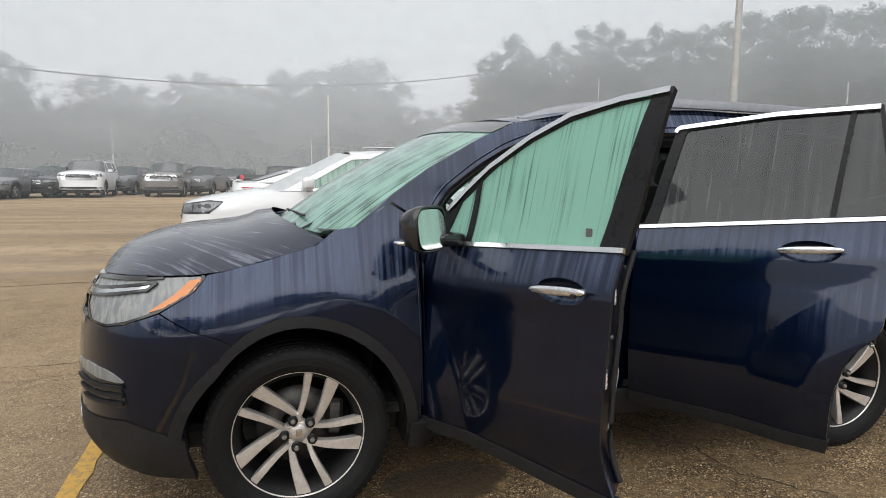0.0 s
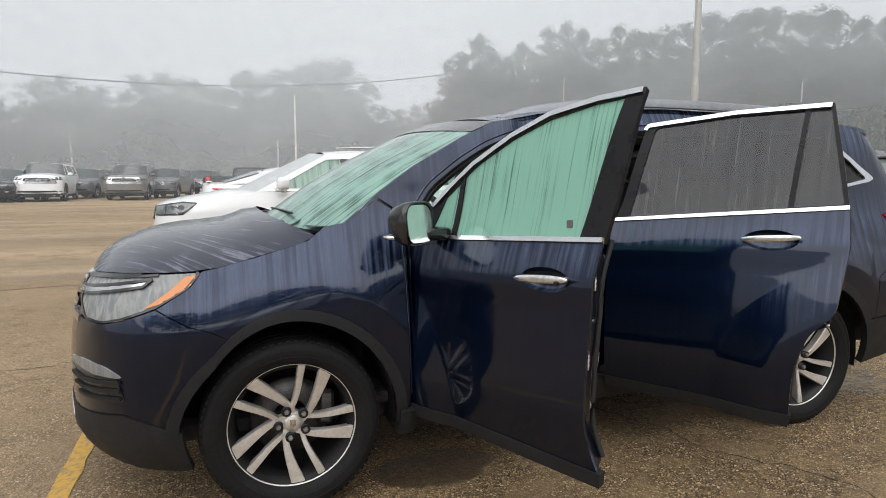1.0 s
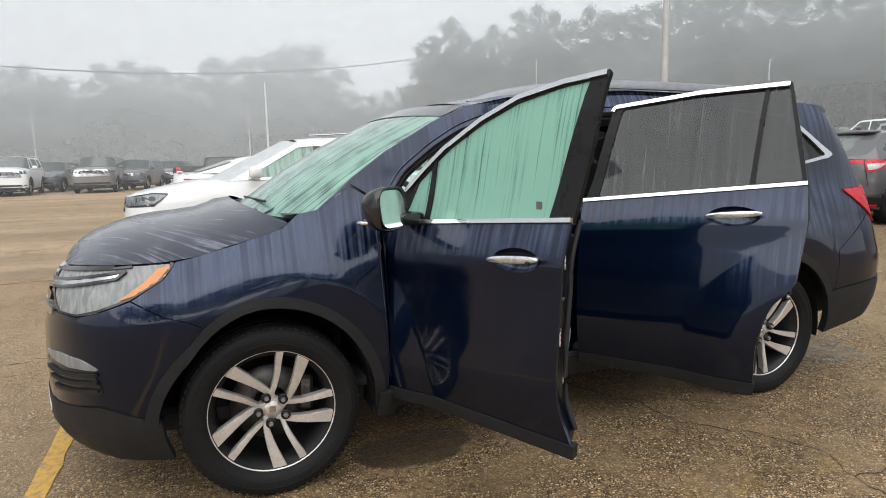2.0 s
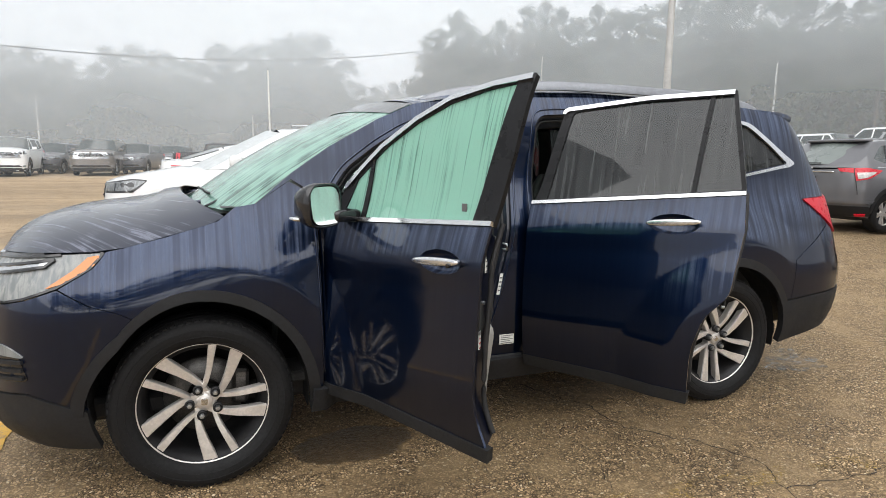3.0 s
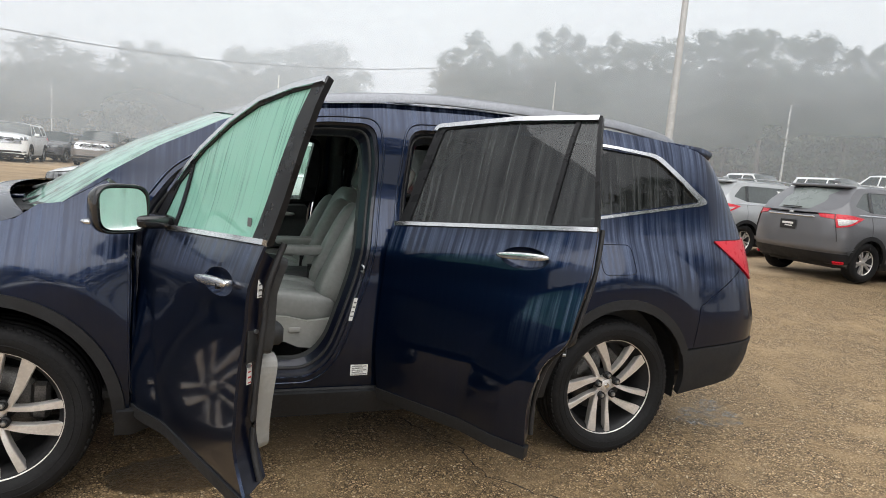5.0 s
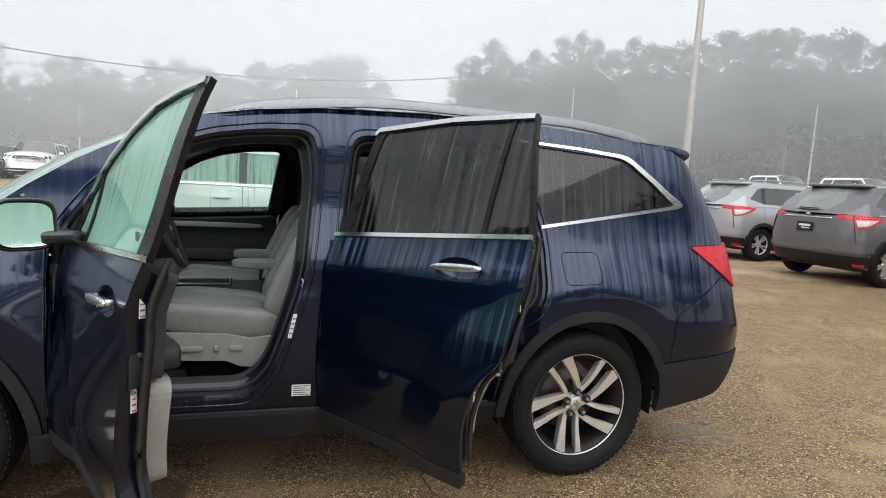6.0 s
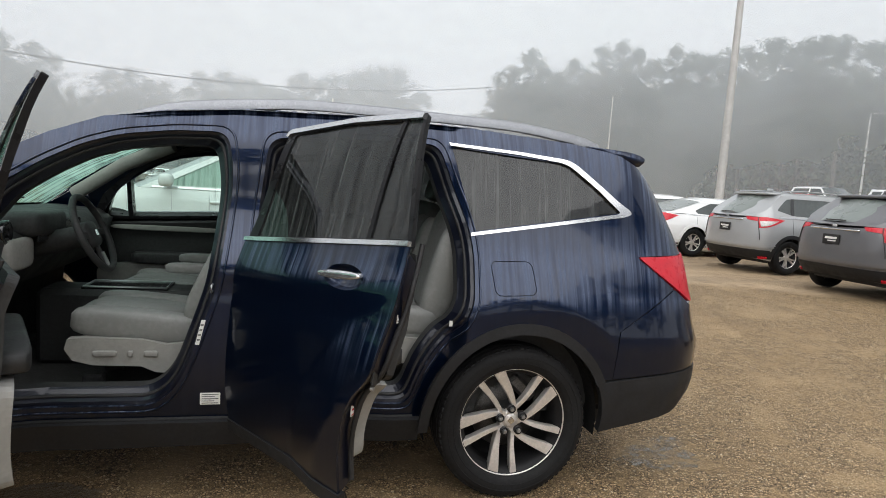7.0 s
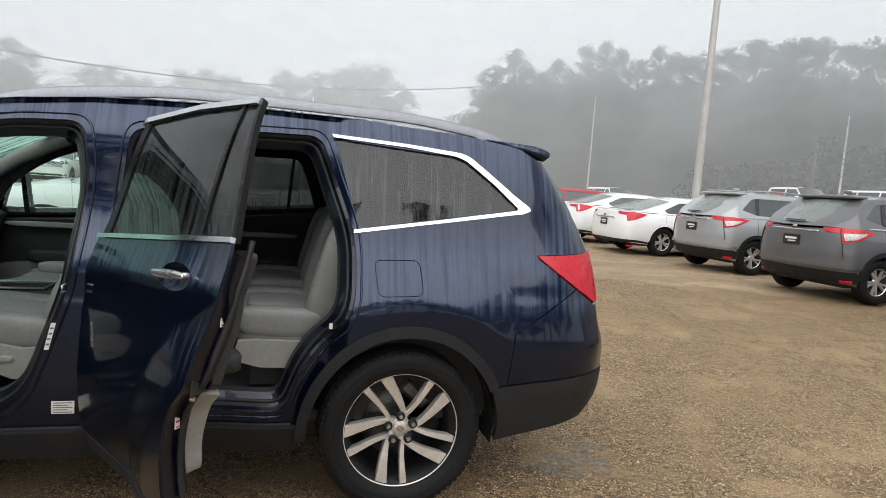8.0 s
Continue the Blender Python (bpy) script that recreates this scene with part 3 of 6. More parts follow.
# ---- the blue SUV ----
def alloy_wheel(parent, at, spin=0.0, turned=False):
    """A tyre on a ten-spoke alloy wheel; its outer face looks to -y, or to +y if turned."""
    wheel = part("wheel", Geo().lathe([(0.262, 0.09), (0.250, 0.07), (0.235, 0.05), (0.228, -0.02), (0.225, -0.12), (0.10, -0.13), (0.02, -0.12)], 48), WHEEL_DARK, parent)
    m = pose(*at, 90, 0, 0) if not turned else pose(*at, -90, 0, 0)
    wheel.matrix_basis = m @ pose(0, 0, 0, 0, 0, spin)
    tread = [(0.262, 0.088), (0.268, 0.100), (0.285, 0.112), (0.315, 0.120), (0.340, 0.116), (0.352, 0.110), (0.362, 0.098), (0.367, 0.085)]
    for h in (0.055, 0.0, -0.055):
        tread += [(0.3725, h + 0.022), (0.3725, h + 0.008), (0.364, h + 0.006), (0.364, h - 0.006), (0.3725, h - 0.008)]
    tread += [(0.3725, -0.078), (0.362, -0.098), (0.340, -0.118), (0.30, -0.118), (0.262, -0.10), (0.255, -0.09)]
    g = Geo().lathe(tread, 72)
    for i in range(72):
        a = math.tau * i / 72
        q = pose(0, 0, 0, 0, 0, math.degrees(a))
        g.box((0.3610, 0, 0.090), (0.012, 0.020, 0.022), 0.002, q)
    for r in (0.300, 0.328):
        g.lathe([(r - 0.002, 0.1155 if r < 0.31 else 0.118), (r, 0.1195 if r < 0.31 else 0.1215), (r + 0.002, 0.1165 if r < 0.31 else 0.118)], 72)
    part("tyre", g, TYRE, wheel)
    g = Geo().lathe([(0.258, 0.070), (0.259, 0.086), (0.2625, 0.092), (0.2655, 0.088), (0.2655, 0.078)], 72)
    part("rim_lip", g, ALLOY, wheel, "machined silver rim edge")
    for i in range(5):
        for side, w0, w1 in ((1, 0.019, 0.036), (-1, 0.020, 0.060)):
            rows = []
            for t in np.linspace(0, 1, 13):
                r = 0.026 + 0.234 * t
                d = side * (0.033 + 0.020 * t)
                r = min(r, math.sqrt(0.262 ** 2 - d * d) - 0.001)
                w = w0 + (w1 - w0) * t ** 1.2
                h = 0.054 + 0.027 * math.sin(t * 1.5)
                a = math.tau * i / 5 - 0.26 * (1 - t) ** 1.6
                c, s = math.cos(a), math.sin(a)
                rows.append([(r * c - (d + e) * s, r * s + (d + e) * c, z) for e, z in ((-w / 2 * 0.9, h - 0.04), (-w / 2, h - 0.005), (-w / 2 + 0.003, h), (w / 2 - 0.003, h), (w / 2, h - 0.005), (w / 2 * 0.9, h - 0.04))])
            part("spoke", Geo().grid(np.array(rows), False, flip=True), ALLOY, wheel)
        a = math.tau * i / 5 - 0.47
        nut = pose(0.060 * math.cos(a), 0.060 * math.sin(a), 0)
        part("nut_pocket", Geo().lathe([(0.0200, 0.050), (0.0200, 0.0745), (0.0150, 0.0700), (0.0005, 0.0690)], 16, nut), WHEEL_DARK, wheel)
        g = Geo().lathe([(0.0115, 0.060), (0.0115, 0.078), (0.009, 0.084), (0.0005, 0.085)], 6, nut, False)
        part("lug_nut", g, SILVER, wheel)
    g = Geo().lathe([(0.052, 0.03), (0.046, 0.052), (0.040, 0.055), (0.034, 0.055)], 40)
    part("hub", g, ALLOY, wheel)
    g = Geo().lathe([(0.034, 0.050), (0.034, 0.060), (0.031, 0.0625), (0.0005, 0.0628)], 32)
    part("centre_cap", g, ALLOY, wheel, "silver centre cap with a raised badge")
    g = Geo()
    g.prism(corners((-.013, -.015, .006), (.013, -.015, .006), (.013, .015, .006), (-.013, .015, .006)), .062, .0645)
    g.prism(corners((-.008, -.010, .004), (.008, -.010, .004), (.008, .010, .004), (-.008, .010, .004)), .0645, .0665)
    part("cap_badge", g, CHROME, wheel)
    g = Geo().lathe([(0.07, -0.035), (0.165, -0.035), (0.168, -0.05), (0.165, -0.062), (0.07, -0.062)], 48)
    part("brake_disc", g, STEEL, wheel)
    g = Geo().box((0.15, 0.03, -0.045), (0.07, 0.16, 0.07), 0.015)
    part("brake_caliper", g, STEEL, wheel)
    return wheel


def shift(path, d):
    return [(a + d[0], b + d[1]) for a, b in path]


ROOF_EDGE = [(0.24, 1.215), (0.40, 1.345), (0.56, 1.455), (0.80, 1.588), (0.98, 1.665), (1.22, 1.712), (1.5, 1.745), (2.0, 1.765), (2.6, 1.757), (3.1, 1.727), (3.40, 1.685)]
FRONT_HOLE = corners((0.52, .47, .06), (0.50, 1.17, .08), (.63, 1.36, .05), (.78, 1.47, .05), (.92, 1.55, .05), (1.06, 1.60, .05), (1.25, 1.633, .05), (1.475, 1.645, .07),
                     (1.505, 1.45, .1), (1.46, 1.0, .1), (1.42, .86, .1), (1.32, .56, .1), (1.22, .47, .06))
REAR_HOLE = corners((1.62, .47, .08), (1.60, .9, .1), (1.605, 1.25, .1), (1.645, 1.635, .07), (2.05, 1.66, .1), (2.41, 1.668, .06), (2.49, 1.47, .1), (2.575, 1.22, .1), (2.575, .90, .12),
                    (2.38, .70, .12), (2.30, .47, .05))
QUARTER = corners((2.475, 1.66, .015), (3.065, 1.622, .06), (3.35, 1.402, .03), (2.575, 1.275, .015))
FUEL = corners((2.65, 1.145, .035), (2.855, 1.15, .035), (2.87, 1.0, .035), (2.67, .99, .035))
FENDER = ([(0.494, .37), (0.494, .90), (0.488, 1.0), (0.492, 1.14), (0.50, 1.235), (0.44, 1.27), (0.38, 1.305), (0.24, 1.212), (.155, 1.198), (.085, 1.142), (-.12, 1.082), (-.325, 1.033), (-.35, .98), (-.425, .905), (-.352, .838)]
          + arc(0, .372, .385, .455, .475, 124, 0, 14))
LAMP = corners((-.33, 1.03, .01), (-.36, .975), (-.43, .91), (-.50, .868), (-.55, .848), (-.61, .85, .01), (-.655, .90), (-.715, .985, .01), (-.60, 1.012), (-.49, 1.024))
AMBER = corners((-.338, 1.022, .01), (-.35, .985), (-.42, .922), (-.455, .905, .01), (-.40, .968), (-.37, 1.015))
BUMPER = [(-.354, .836), (-.428, .902), (-.50, .860), (-.55, .840), (-.64, .842), (-.72, .83), (-.9, .80), (-.9, .52), (-.70, .46), (-.50, .495), (-.375, .42)] + arc(0, .372, .385, .455, .475, 172, 124.4, 9)
VALANCE = [(-.9, .515), (-.70, .455), (-.50, .49), (-.375, .415), (-.365, .235), (-.50, .25), (-.69, .32), (-.9, .32)]
BODY = ([(0.502, .40), (0.502, 1.2), (0.45, 1.277), (0.39, 1.315), (0.245, 1.217)] + ROOF_EDGE[1:] + [(3.50, 1.64), (3.60, 1.50), (3.62, 1.21), (3.385, 1.192), (3.50, 1.04), (3.305, .835), (3.285, .60)]
        + arc(2.82, .372, .455, .455, .475, 28, 180, 16))
TAIL_LAMP = corners((3.385, 1.187, .01), (3.62, 1.205), (3.70, 1.20, .02), (3.69, 1.05), (3.57, .965, .02), (3.505, 1.04))
REAR_BUMPER = [(3.288, .60), (3.308, .834), (3.504, 1.036), (3.57, .955), (3.69, .98), (3.9, .98), (3.9, .64), (3.56, .645)]
REAR_VALANCE = arc(2.82, .372, .44, .44, .455, -6, 27, 7) + [(3.295, .592), (3.56, .637), (3.9, .632), (3.9, .37), (3.53, .405), (3.28, .328)]
HINGE_F, HINGE_R = (0.55, -0.93, 0), (1.56, -0.91, 0)
DOOR_F = corners((0.487, .41), (0.487, 1.0), (0.487, 1.146), (0.57, 1.30), (0.66, 1.385), (0.77, 1.475), (0.95, 1.582), (1.12, 1.655), (1.31, 1.692), (1.487, 1.708, .008), (1.468, 1.43), (1.435, 1.193), (1.430, 1.03),
                 (1.424, .79), (1.424, .56, .05), (1.475, .41))
DOOR_R = corners((1.552, .41), (1.545, .9), (1.555, 1.197), (1.585, 1.30), (1.655, 1.672, .02), (2.06, 1.712), (2.428, 1.722, .008), (2.480, 1.485), (2.517, 1.282), (2.530, 1.13), (2.512, .95), (2.505, .87, .05),
                 (2.415, .775, .05), (2.370, .62, .06), (2.362, .41))
GLASS_F = corners((0.742, 1.172), (1.338, 1.205), (1.416, 1.676, .008), (1.30, 1.662), (1.12, 1.622), (.96, 1.555), (.80, 1.462), (.735, 1.41))
GLASS_F0 = corners((0.585, 1.172), (0.712, 1.172), (0.712, 1.385), (0.64, 1.325))
GLASS_R = corners((1.622, 1.222), (2.297, 1.282), (2.326, 1.694), (2.05, 1.686), (1.698, 1.648, .02))
GLASS_R0 = corners((2.318, 1.285), (2.497, 1.300, .01), (2.418, 1.702, .01), (2.345, 1.697))


def belt(x):
    return 1.152 + 0.056 * (x - 0.65) if x < 1.5 else 1.198 + 0.088 * (x - 1.55)


def door_set(car, rear, right=False):
    """A door of the SUV in its closed place; the left ones are then swung round their hinges."""
    hinge = HINGE_R if rear else HINGE_F
    if right:
        hinge = (hinge[0], -hinge[1], 0)
    edge = DOOR_R if rear else DOOR_F
    panes = (GLASS_R, GLASS_R0) if rear else (GLASS_F, GLASS_F0)
    lines = [(p[0], p[1]) for p in edge]
    x0, x1 = (1.55, 2.517) if rear else (0.487, 1.436)
    line = [(x, belt(x) - 0.006) for x in np.linspace(x0, x1, 8)]
    if rear:
        i = next(i for i, p in enumerate(lines) if p[1] > belt(p[0]) - 0.03)
        j = max(i for i, p in enumerate(lines) if p[1] > belt(p[0]) - 0.03)
    else:
        i = next(i for i, p in enumerate(lines) if p[1] > 1.14)
        j = max(i for i, p in enumerate(lines) if p[1] > 1.19)
    lower = lines[:i] + line + lines[j + 1:]
    upper = [(line[0][0], line[0][1] + 0.004)] + lines[i + (0 if rear else 1):j] + [(line[-1][0], line[-1][1] + 0.004)] + [(x, z + 0.004) for x, z in line[-2:0:-1]]
    kw = dict(right=right)
    name = "rear_door" if rear else "front_door"
    hx, hz = (2.25, 1.145) if rear else (1.235, 1.052)
    cup = arc(hx, hz, .108, .104, .043, 0, 345, 24)
    g = skin(SUV, lower, [cup], step=0.018, thick=0.010, **kw)
    door = part(name, g, NAVY, car, ("closed" if right else "wide-open") + " navy " + ("rear" if rear else "front") + " side door", hinge)
    door.location = hinge
    if not right:
        door.rotation_euler = (0, 0, -radians(57 if rear else 66.5))
        door.location = (hinge[0], hinge[1] - (0 if rear else .020), -.006)

    def sub(nm, geo, mat, label=""):
        return part(nm, geo, mat, door, label, hinge)
    # the shell's inner half, its rubber seal and the trim
    small = [(0.975 * (x - (x0 + x1) / 2) + (x0 + x1) / 2, 0.975 * (z - 0.8) + 0.8) for x, z in lower]
    sub("inner_shell", skin(SUV, small, [cup], step=0.06, off=-0.011, thick=0.085, shrink=((x0 + x1) / 2, .8, .94), **kw), NAVY_DRY)
    sub("window_frame", skin(SUV, upper, panes, step=0.05, off=-0.006, thick=0.075 if right else 0.020, **kw), FRAME, "black window frame")
    mats = (GLASS_DARK, GLASS_DARK) if rear else ((GLASS_CLEAR, GLASS_CLEAR) if right else (GLASS_GREEN, GLASS_GREEN))
    for pane, mt in zip(panes, mats):
        ob = sub("window_pane", skin(SUV, pane, step=0.08, off=-0.012, thick=0.004, **kw), mt)
        ob.visible_shadow = False
    top = [p for p in lines if p[1] > belt(p[0]) + (0.40 if rear else 0.06)]
    top = [p for p in top if p[0] < (2.44 if rear else 1.50)]

    top = top[:1 + max(range(len(top)), key=lambda q: top[q][1])]
    sub("upper_trim", skin(SUV, band(shift(fine(top, .05), (0.0, -0.013)), 0.019), step=0.05, off=0.004, thick=0.012, **kw), CHROME, "bright chrome window strip")
    sub("belt_trim", skin(SUV, band([(x, z + 0.010) for x, z in line], 0.016), step=0.05, off=0.010, thick=0.018, **kw), CHROME, "bright chrome belt strip")
    foot = [p for p in lower if p[1] < 0.42]
    xa, xb = min(p[0] for p in foot), max(p[0] for p in foot)
    sub("lower_cladding", skin(SUV, [(xa, .376), (xa, .43), (xb + 0.01, .43), (xb, .376)], step=0.05, off=0.006, thick=0.03, **kw), CLAD, "matte black lower strip")
    # handle in its cup
    cu, cz = np.array(cup).T
    bowl = []
    for k, dip in ((1.0, .001), (.97, .004), (.90, .016), (.75, .026), (.45, .031), (.02, .032)):
        u, z = hx + (cu - hx) * k, hz + (cz - hz) * k
        bowl.append((SUV.at(u, z) - SUV.normal(u, z) * dip) * np.array([1, -1 if right else 1, 1]))
    sub("handle_cup", Geo().grid(np.array(bowl), True, True, flip=right), NAVY, "shaded hollow behind the handle")
    p, n = SUV.at(hx, hz), SUV.normal(hx, hz)
    sg = -1 if right else 1
    c = Vector((p[0], p[1] * sg, p[2])) + Vector((n[0], n[1] * sg, n[2])) * 0.026
    hm = Matrix.Translation(c) @ pose(0, 0, 0, 0, -4.5, 0)
    g = Geo().pillow((0, 0, 0), (0.235, 0.022, 0.031), 0.8, hm, (28, 12))
    for s in (-1, 1):
        g.pillow((s * 0.088, 0.014 * sg, 0), (0.036, 0.033, 0.020), 0.6, hm, (12, 8))
    sub("handle", g, DEW_CHROME, "chrome pull handle")
    if not rear and not right:
        g = Geo().cyl((hx + 0.078, c.y - 0.0, hz), (hx + 0.078, c.y - 0.0135, hz), 0.008, n=14)
        sub("key_lock", g, BLACK)
    # inner trim panel
    trim = [(x0 + .07, .47), (x0 + .07, .84), (x1 - .06, .84), (x1 - (.10 if not rear else .22), .47)]
    if rear:
        trim = [(x0 + .07, .47), (x0 + .07, .84), (x1 - .10, .84), (x1 - .15, .75), (x1 - .20, .60), (x1 - .21, .47)]
    sub("lower_trim", skin(SUV, corners(*[(a, b, .06) for a, b in trim]), step=0.06, off=-0.097, thick=0.065, **kw), GREY_PLASTIC, "light grey door pocket")
    uptrim = [(x0 + .06, .845), (x0 + .05, belt(x0) - .01), (x1 - .05, belt(x1) - .01), (x1 - .05, .845)]
    sub("upper_trim_panel", skin(SUV, corners(*[(a, b, .03) for a, b in uptrim]), step=0.06, off=-0.097, thick=0.03, **kw), DARK_TRIM)
    yi = (0.80 if right else -0.80)
    g = Geo().pillow(((x0 + x1) / 2 + .08, yi, .878), (0.60, 0.11, 0.080), 0.35)
    sub("armrest", g, DARK_TRIM)
    if right:
        g = Geo().pillow(((x0 + x1) / 2, yi - 0.015, 1.075), (0.70, 0.02, 0.035), 0.6)
        sub("trim_band", g, GREY_PLASTIC, "grey accent band")
        return door
    # latch, bolts and labels on the door's rear edge
    tail_edge = sorted((z, x) for x, z in lines if x > x0 + .5 and z <= belt(x1) + .01)
    edge_at = lambda z: float(np.interp(z, [q[0] for q in tail_edge], [q[1] for q in tail_edge])) - .012
    ex = edge_at(.88)
    w = float(SUV.half(ex, 0.88))
    lean = lambda x, y, z: pose(x - .017, y, z, 0, 0, 24)
    g = Geo().box((0, 0, 0), (0.008, 0.055, 0.10), 0.003, lean(ex + .003, -w + .052, .88))
    sub("latch", g, DARK_TRIM, "dark steel door latch")
    for dz in (-.03, .03, .075):
        sub("bolt", Geo().cyl((0, 0, 0), (.012, 0, 0), .007, n=10, m=lean(ex, -w + .035 + .02 * (dz > .05), .85 + dz)), SILVER)
    for z, mt, ink in ((1.07, LABEL, INK), (.80 if not rear else .74, LABEL, INK_RED)):
        zx = edge_at(z)
        wz = float(SUV.half(zx, z))
        g = Geo().box((0, 0, 0), (0.003, 0.020, 0.080), 0.001, lean(zx + .006, -wz + .05, z))
        lab = sub("warning_label", g, mt, "small printed sticker")
        g = Geo()
        for k in range(5):
            g.box((.0018, 0, -.034 + .017 * k), (0.001, 0.014, 0.004 + .002 * (k % 2)), 0.0003, lean(zx + .006, -wz + .05, z))
        part("print_block", g, ink, lab, "", hinge)
    sub("edge_seal", Geo().tube([SUV.at(edge_at(z) - .004, z) + np.array([0.006, 0.07, 0]) for z in np.linspace(.46, belt(x1), 24)], 0.010, 6), RUBBER)
    if not rear:
        # mirror on its foot
        mm = pose(0.655, -1.095, 1.226, 0, 0, 18)
        g = Geo()
        rows = []
        for t, sy, sz in ((0.0, .02, .02), (0.012, .10, .085), (.035, .150, .125), (.075, .188, .155), (.12, .208, .180), (.15, .208, .180), (.158, .199, .171), (.150, .184, .156)):
            rows.append([(-.060 + t * .84, sy / 2 * math.copysign(abs(math.cos(a)) ** .55, math.cos(a)), sz / 2 * math.copysign(abs(math.sin(a)) ** .55, math.sin(a))) for a in np.linspace(0, math.tau, 28, endpoint=False)])
        g.grid(np.array(rows), True, True, flip=True, m=mm)
        sub("mirror_housing", g, BLACK, "gloss black door mirror housing beaded with dew")
        face = [(math.copysign(abs(math.cos(a)) ** .5, math.cos(a)) * .090, math.copysign(abs(math.sin(a)) ** .5, math.sin(a)) * .075) for a in np.linspace(0, math.tau, 28, endpoint=False)]
        sub("mirror_glass", Geo().prism(face, 0, .004, mm @ pose(.066, 0, 0, 90, 0, 90) @ pose(0, 0, 0, -7, 0, 0)), MIRROR, "misted mirror glass")
        g = Geo().pillow((0.655, -.965, 1.178), (0.13, 0.17, 0.055), .5)
        sub("mirror_foot", g, BLACK)
        g = Geo().pillow((-.020, -.015, -.052), (.075, .165, .024), .6, mm)
        sub("turn_signal", g, CHROME, "bright strip on the mirror's front")
        g = Geo().box((1.285, -float(SUV.half(1.285, 1.245)) + .0085, 1.245), (0.024, 0.004, 0.028), 0.001)
        sub("pane_mark", g, INK)
    return door


def seat(parent, name, x, y, width, rear=False):
    """A grey leather seat facing the front, its cushion's front edge at x."""
    L, low = (0.37, 0.0) if rear else (0.53, 0.042)
    tilt = pose(x + L, y, .76, 0, 2 if rear else 5, 0)
    s = part(name, Geo().pillow((-L / 2, 0, .005 - low / 2), (L + .05, width, 0.15 - low), 0.38, tilt, (30, 14)), LEATHER, parent, "light grey leather seat")
    for sy in (-1, 1):
        g = Geo().pillow((-L / 2, sy * (width / 2 - 0.05), .045 - low), (L + .02, 0.12, 0.14), 0.5, tilt, (24, 10))
        part("side_bolster", g, LEATHER, s)
    g = Geo().pillow((-L * .54, 0, .078 - low), (L * .82, width * .56, 0.065), 0.55, tilt, (32, 12))
    part("seat_insert", g, LEATHER, s)
    seam = [(-L * .54 + L * .40 * math.cos(a) * min(1, 1 / max(abs(math.cos(a)), abs(math.sin(a)))) * .98, width * .275 * math.sin(a) * min(1, 1 / max(abs(math.cos(a)), abs(math.sin(a)))) * .98, .088 - low) for a in np.linspace(0, math.tau, 28, endpoint=False)]
    part("stitched_seam", Geo().tube([tuple(tilt @ Vector(q)) for q in seam], .0035, 5, closed=True), DARK_TRIM, s)
    lean = pose(x + L - .02, y, 0.80, 0, 25 if not rear else 15, 0)
    part("backrest", Geo().pillow((0.05, 0, 0.27), (0.17, width * .96, 0.66), 0.42, lean, (30, 16)), LEATHER, s)
    for sy in (-1, 1):
        g = Geo().pillow((0.0, sy * (width / 2 - 0.055), 0.25), (0.17, 0.11, 0.52), 0.55, lean, (18, 12))
        part("back_bolster", g, LEATHER, s)
    part("headrest", Geo().pillow((0.07, 0, 0.71), (0.11, 0.27, 0.19), 0.5, lean, (22, 12)), LEATHER, s)
    g = Geo()
    for sy in (-.06, .06):
        g.cyl((0.07, sy, 0.55), (0.07, sy, 0.66), 0.007, n=8, m=lean)
    part("headrest_posts", g, CHROME, s)
    out = -1 if y < 0 else 1
    ys = y + out * (width / 2 + .005)
    g = Geo().prism([(x + .02, .640), (x + .10, .618), (x + .30, .612), (x + .36, .585), (x + L - .04, .575), (x + L + .09, .64), (x + L + .07, .735), (x + .40, .712), (x + .30, .735), (x + .08, .742), (x + .0, .735), (x - .012, .69)], 0, .05, pose(0, ys + .025, 0, 90, 0, 0))
    part("side_skirt", g, GREY_PLASTIC, s, "grey plastic seat side cover")
    if not rear:
        for dx, w in ((.15, .10), (.255, .022), (.34, .06)):
            part("seat_switch", Geo().pillow((x + dx, ys + out * .028, .672), (w, .018, .026), .35, None, (14, 6)), GREY_PLASTIC, s)
        for dx in (.08, .44):
            for dy in (-.18, .18):
                part("seat_foot", Geo().box((x + dx, y + dy, .47), (.09, .05, .16), .01), DARK_TRIM, s)
        g = Geo().pillow((x + .47, y + .19 * -out, .995), (.33, .07, .055), .45)
        part("fold_armrest", g, LEATHER, s)
        g = Geo().box((x + .47, y - out * width * .42, .87), (.035, .03, .09), .005, pose(0, 0, 0))
        part("belt_buckle", g, BLACK, s)
    else:
        g = Geo().box((x + L / 2, y, .58), (L * .8, width * .9, .16), .02)
        part("seat_base", g, DARK_TRIM, s)
    return s


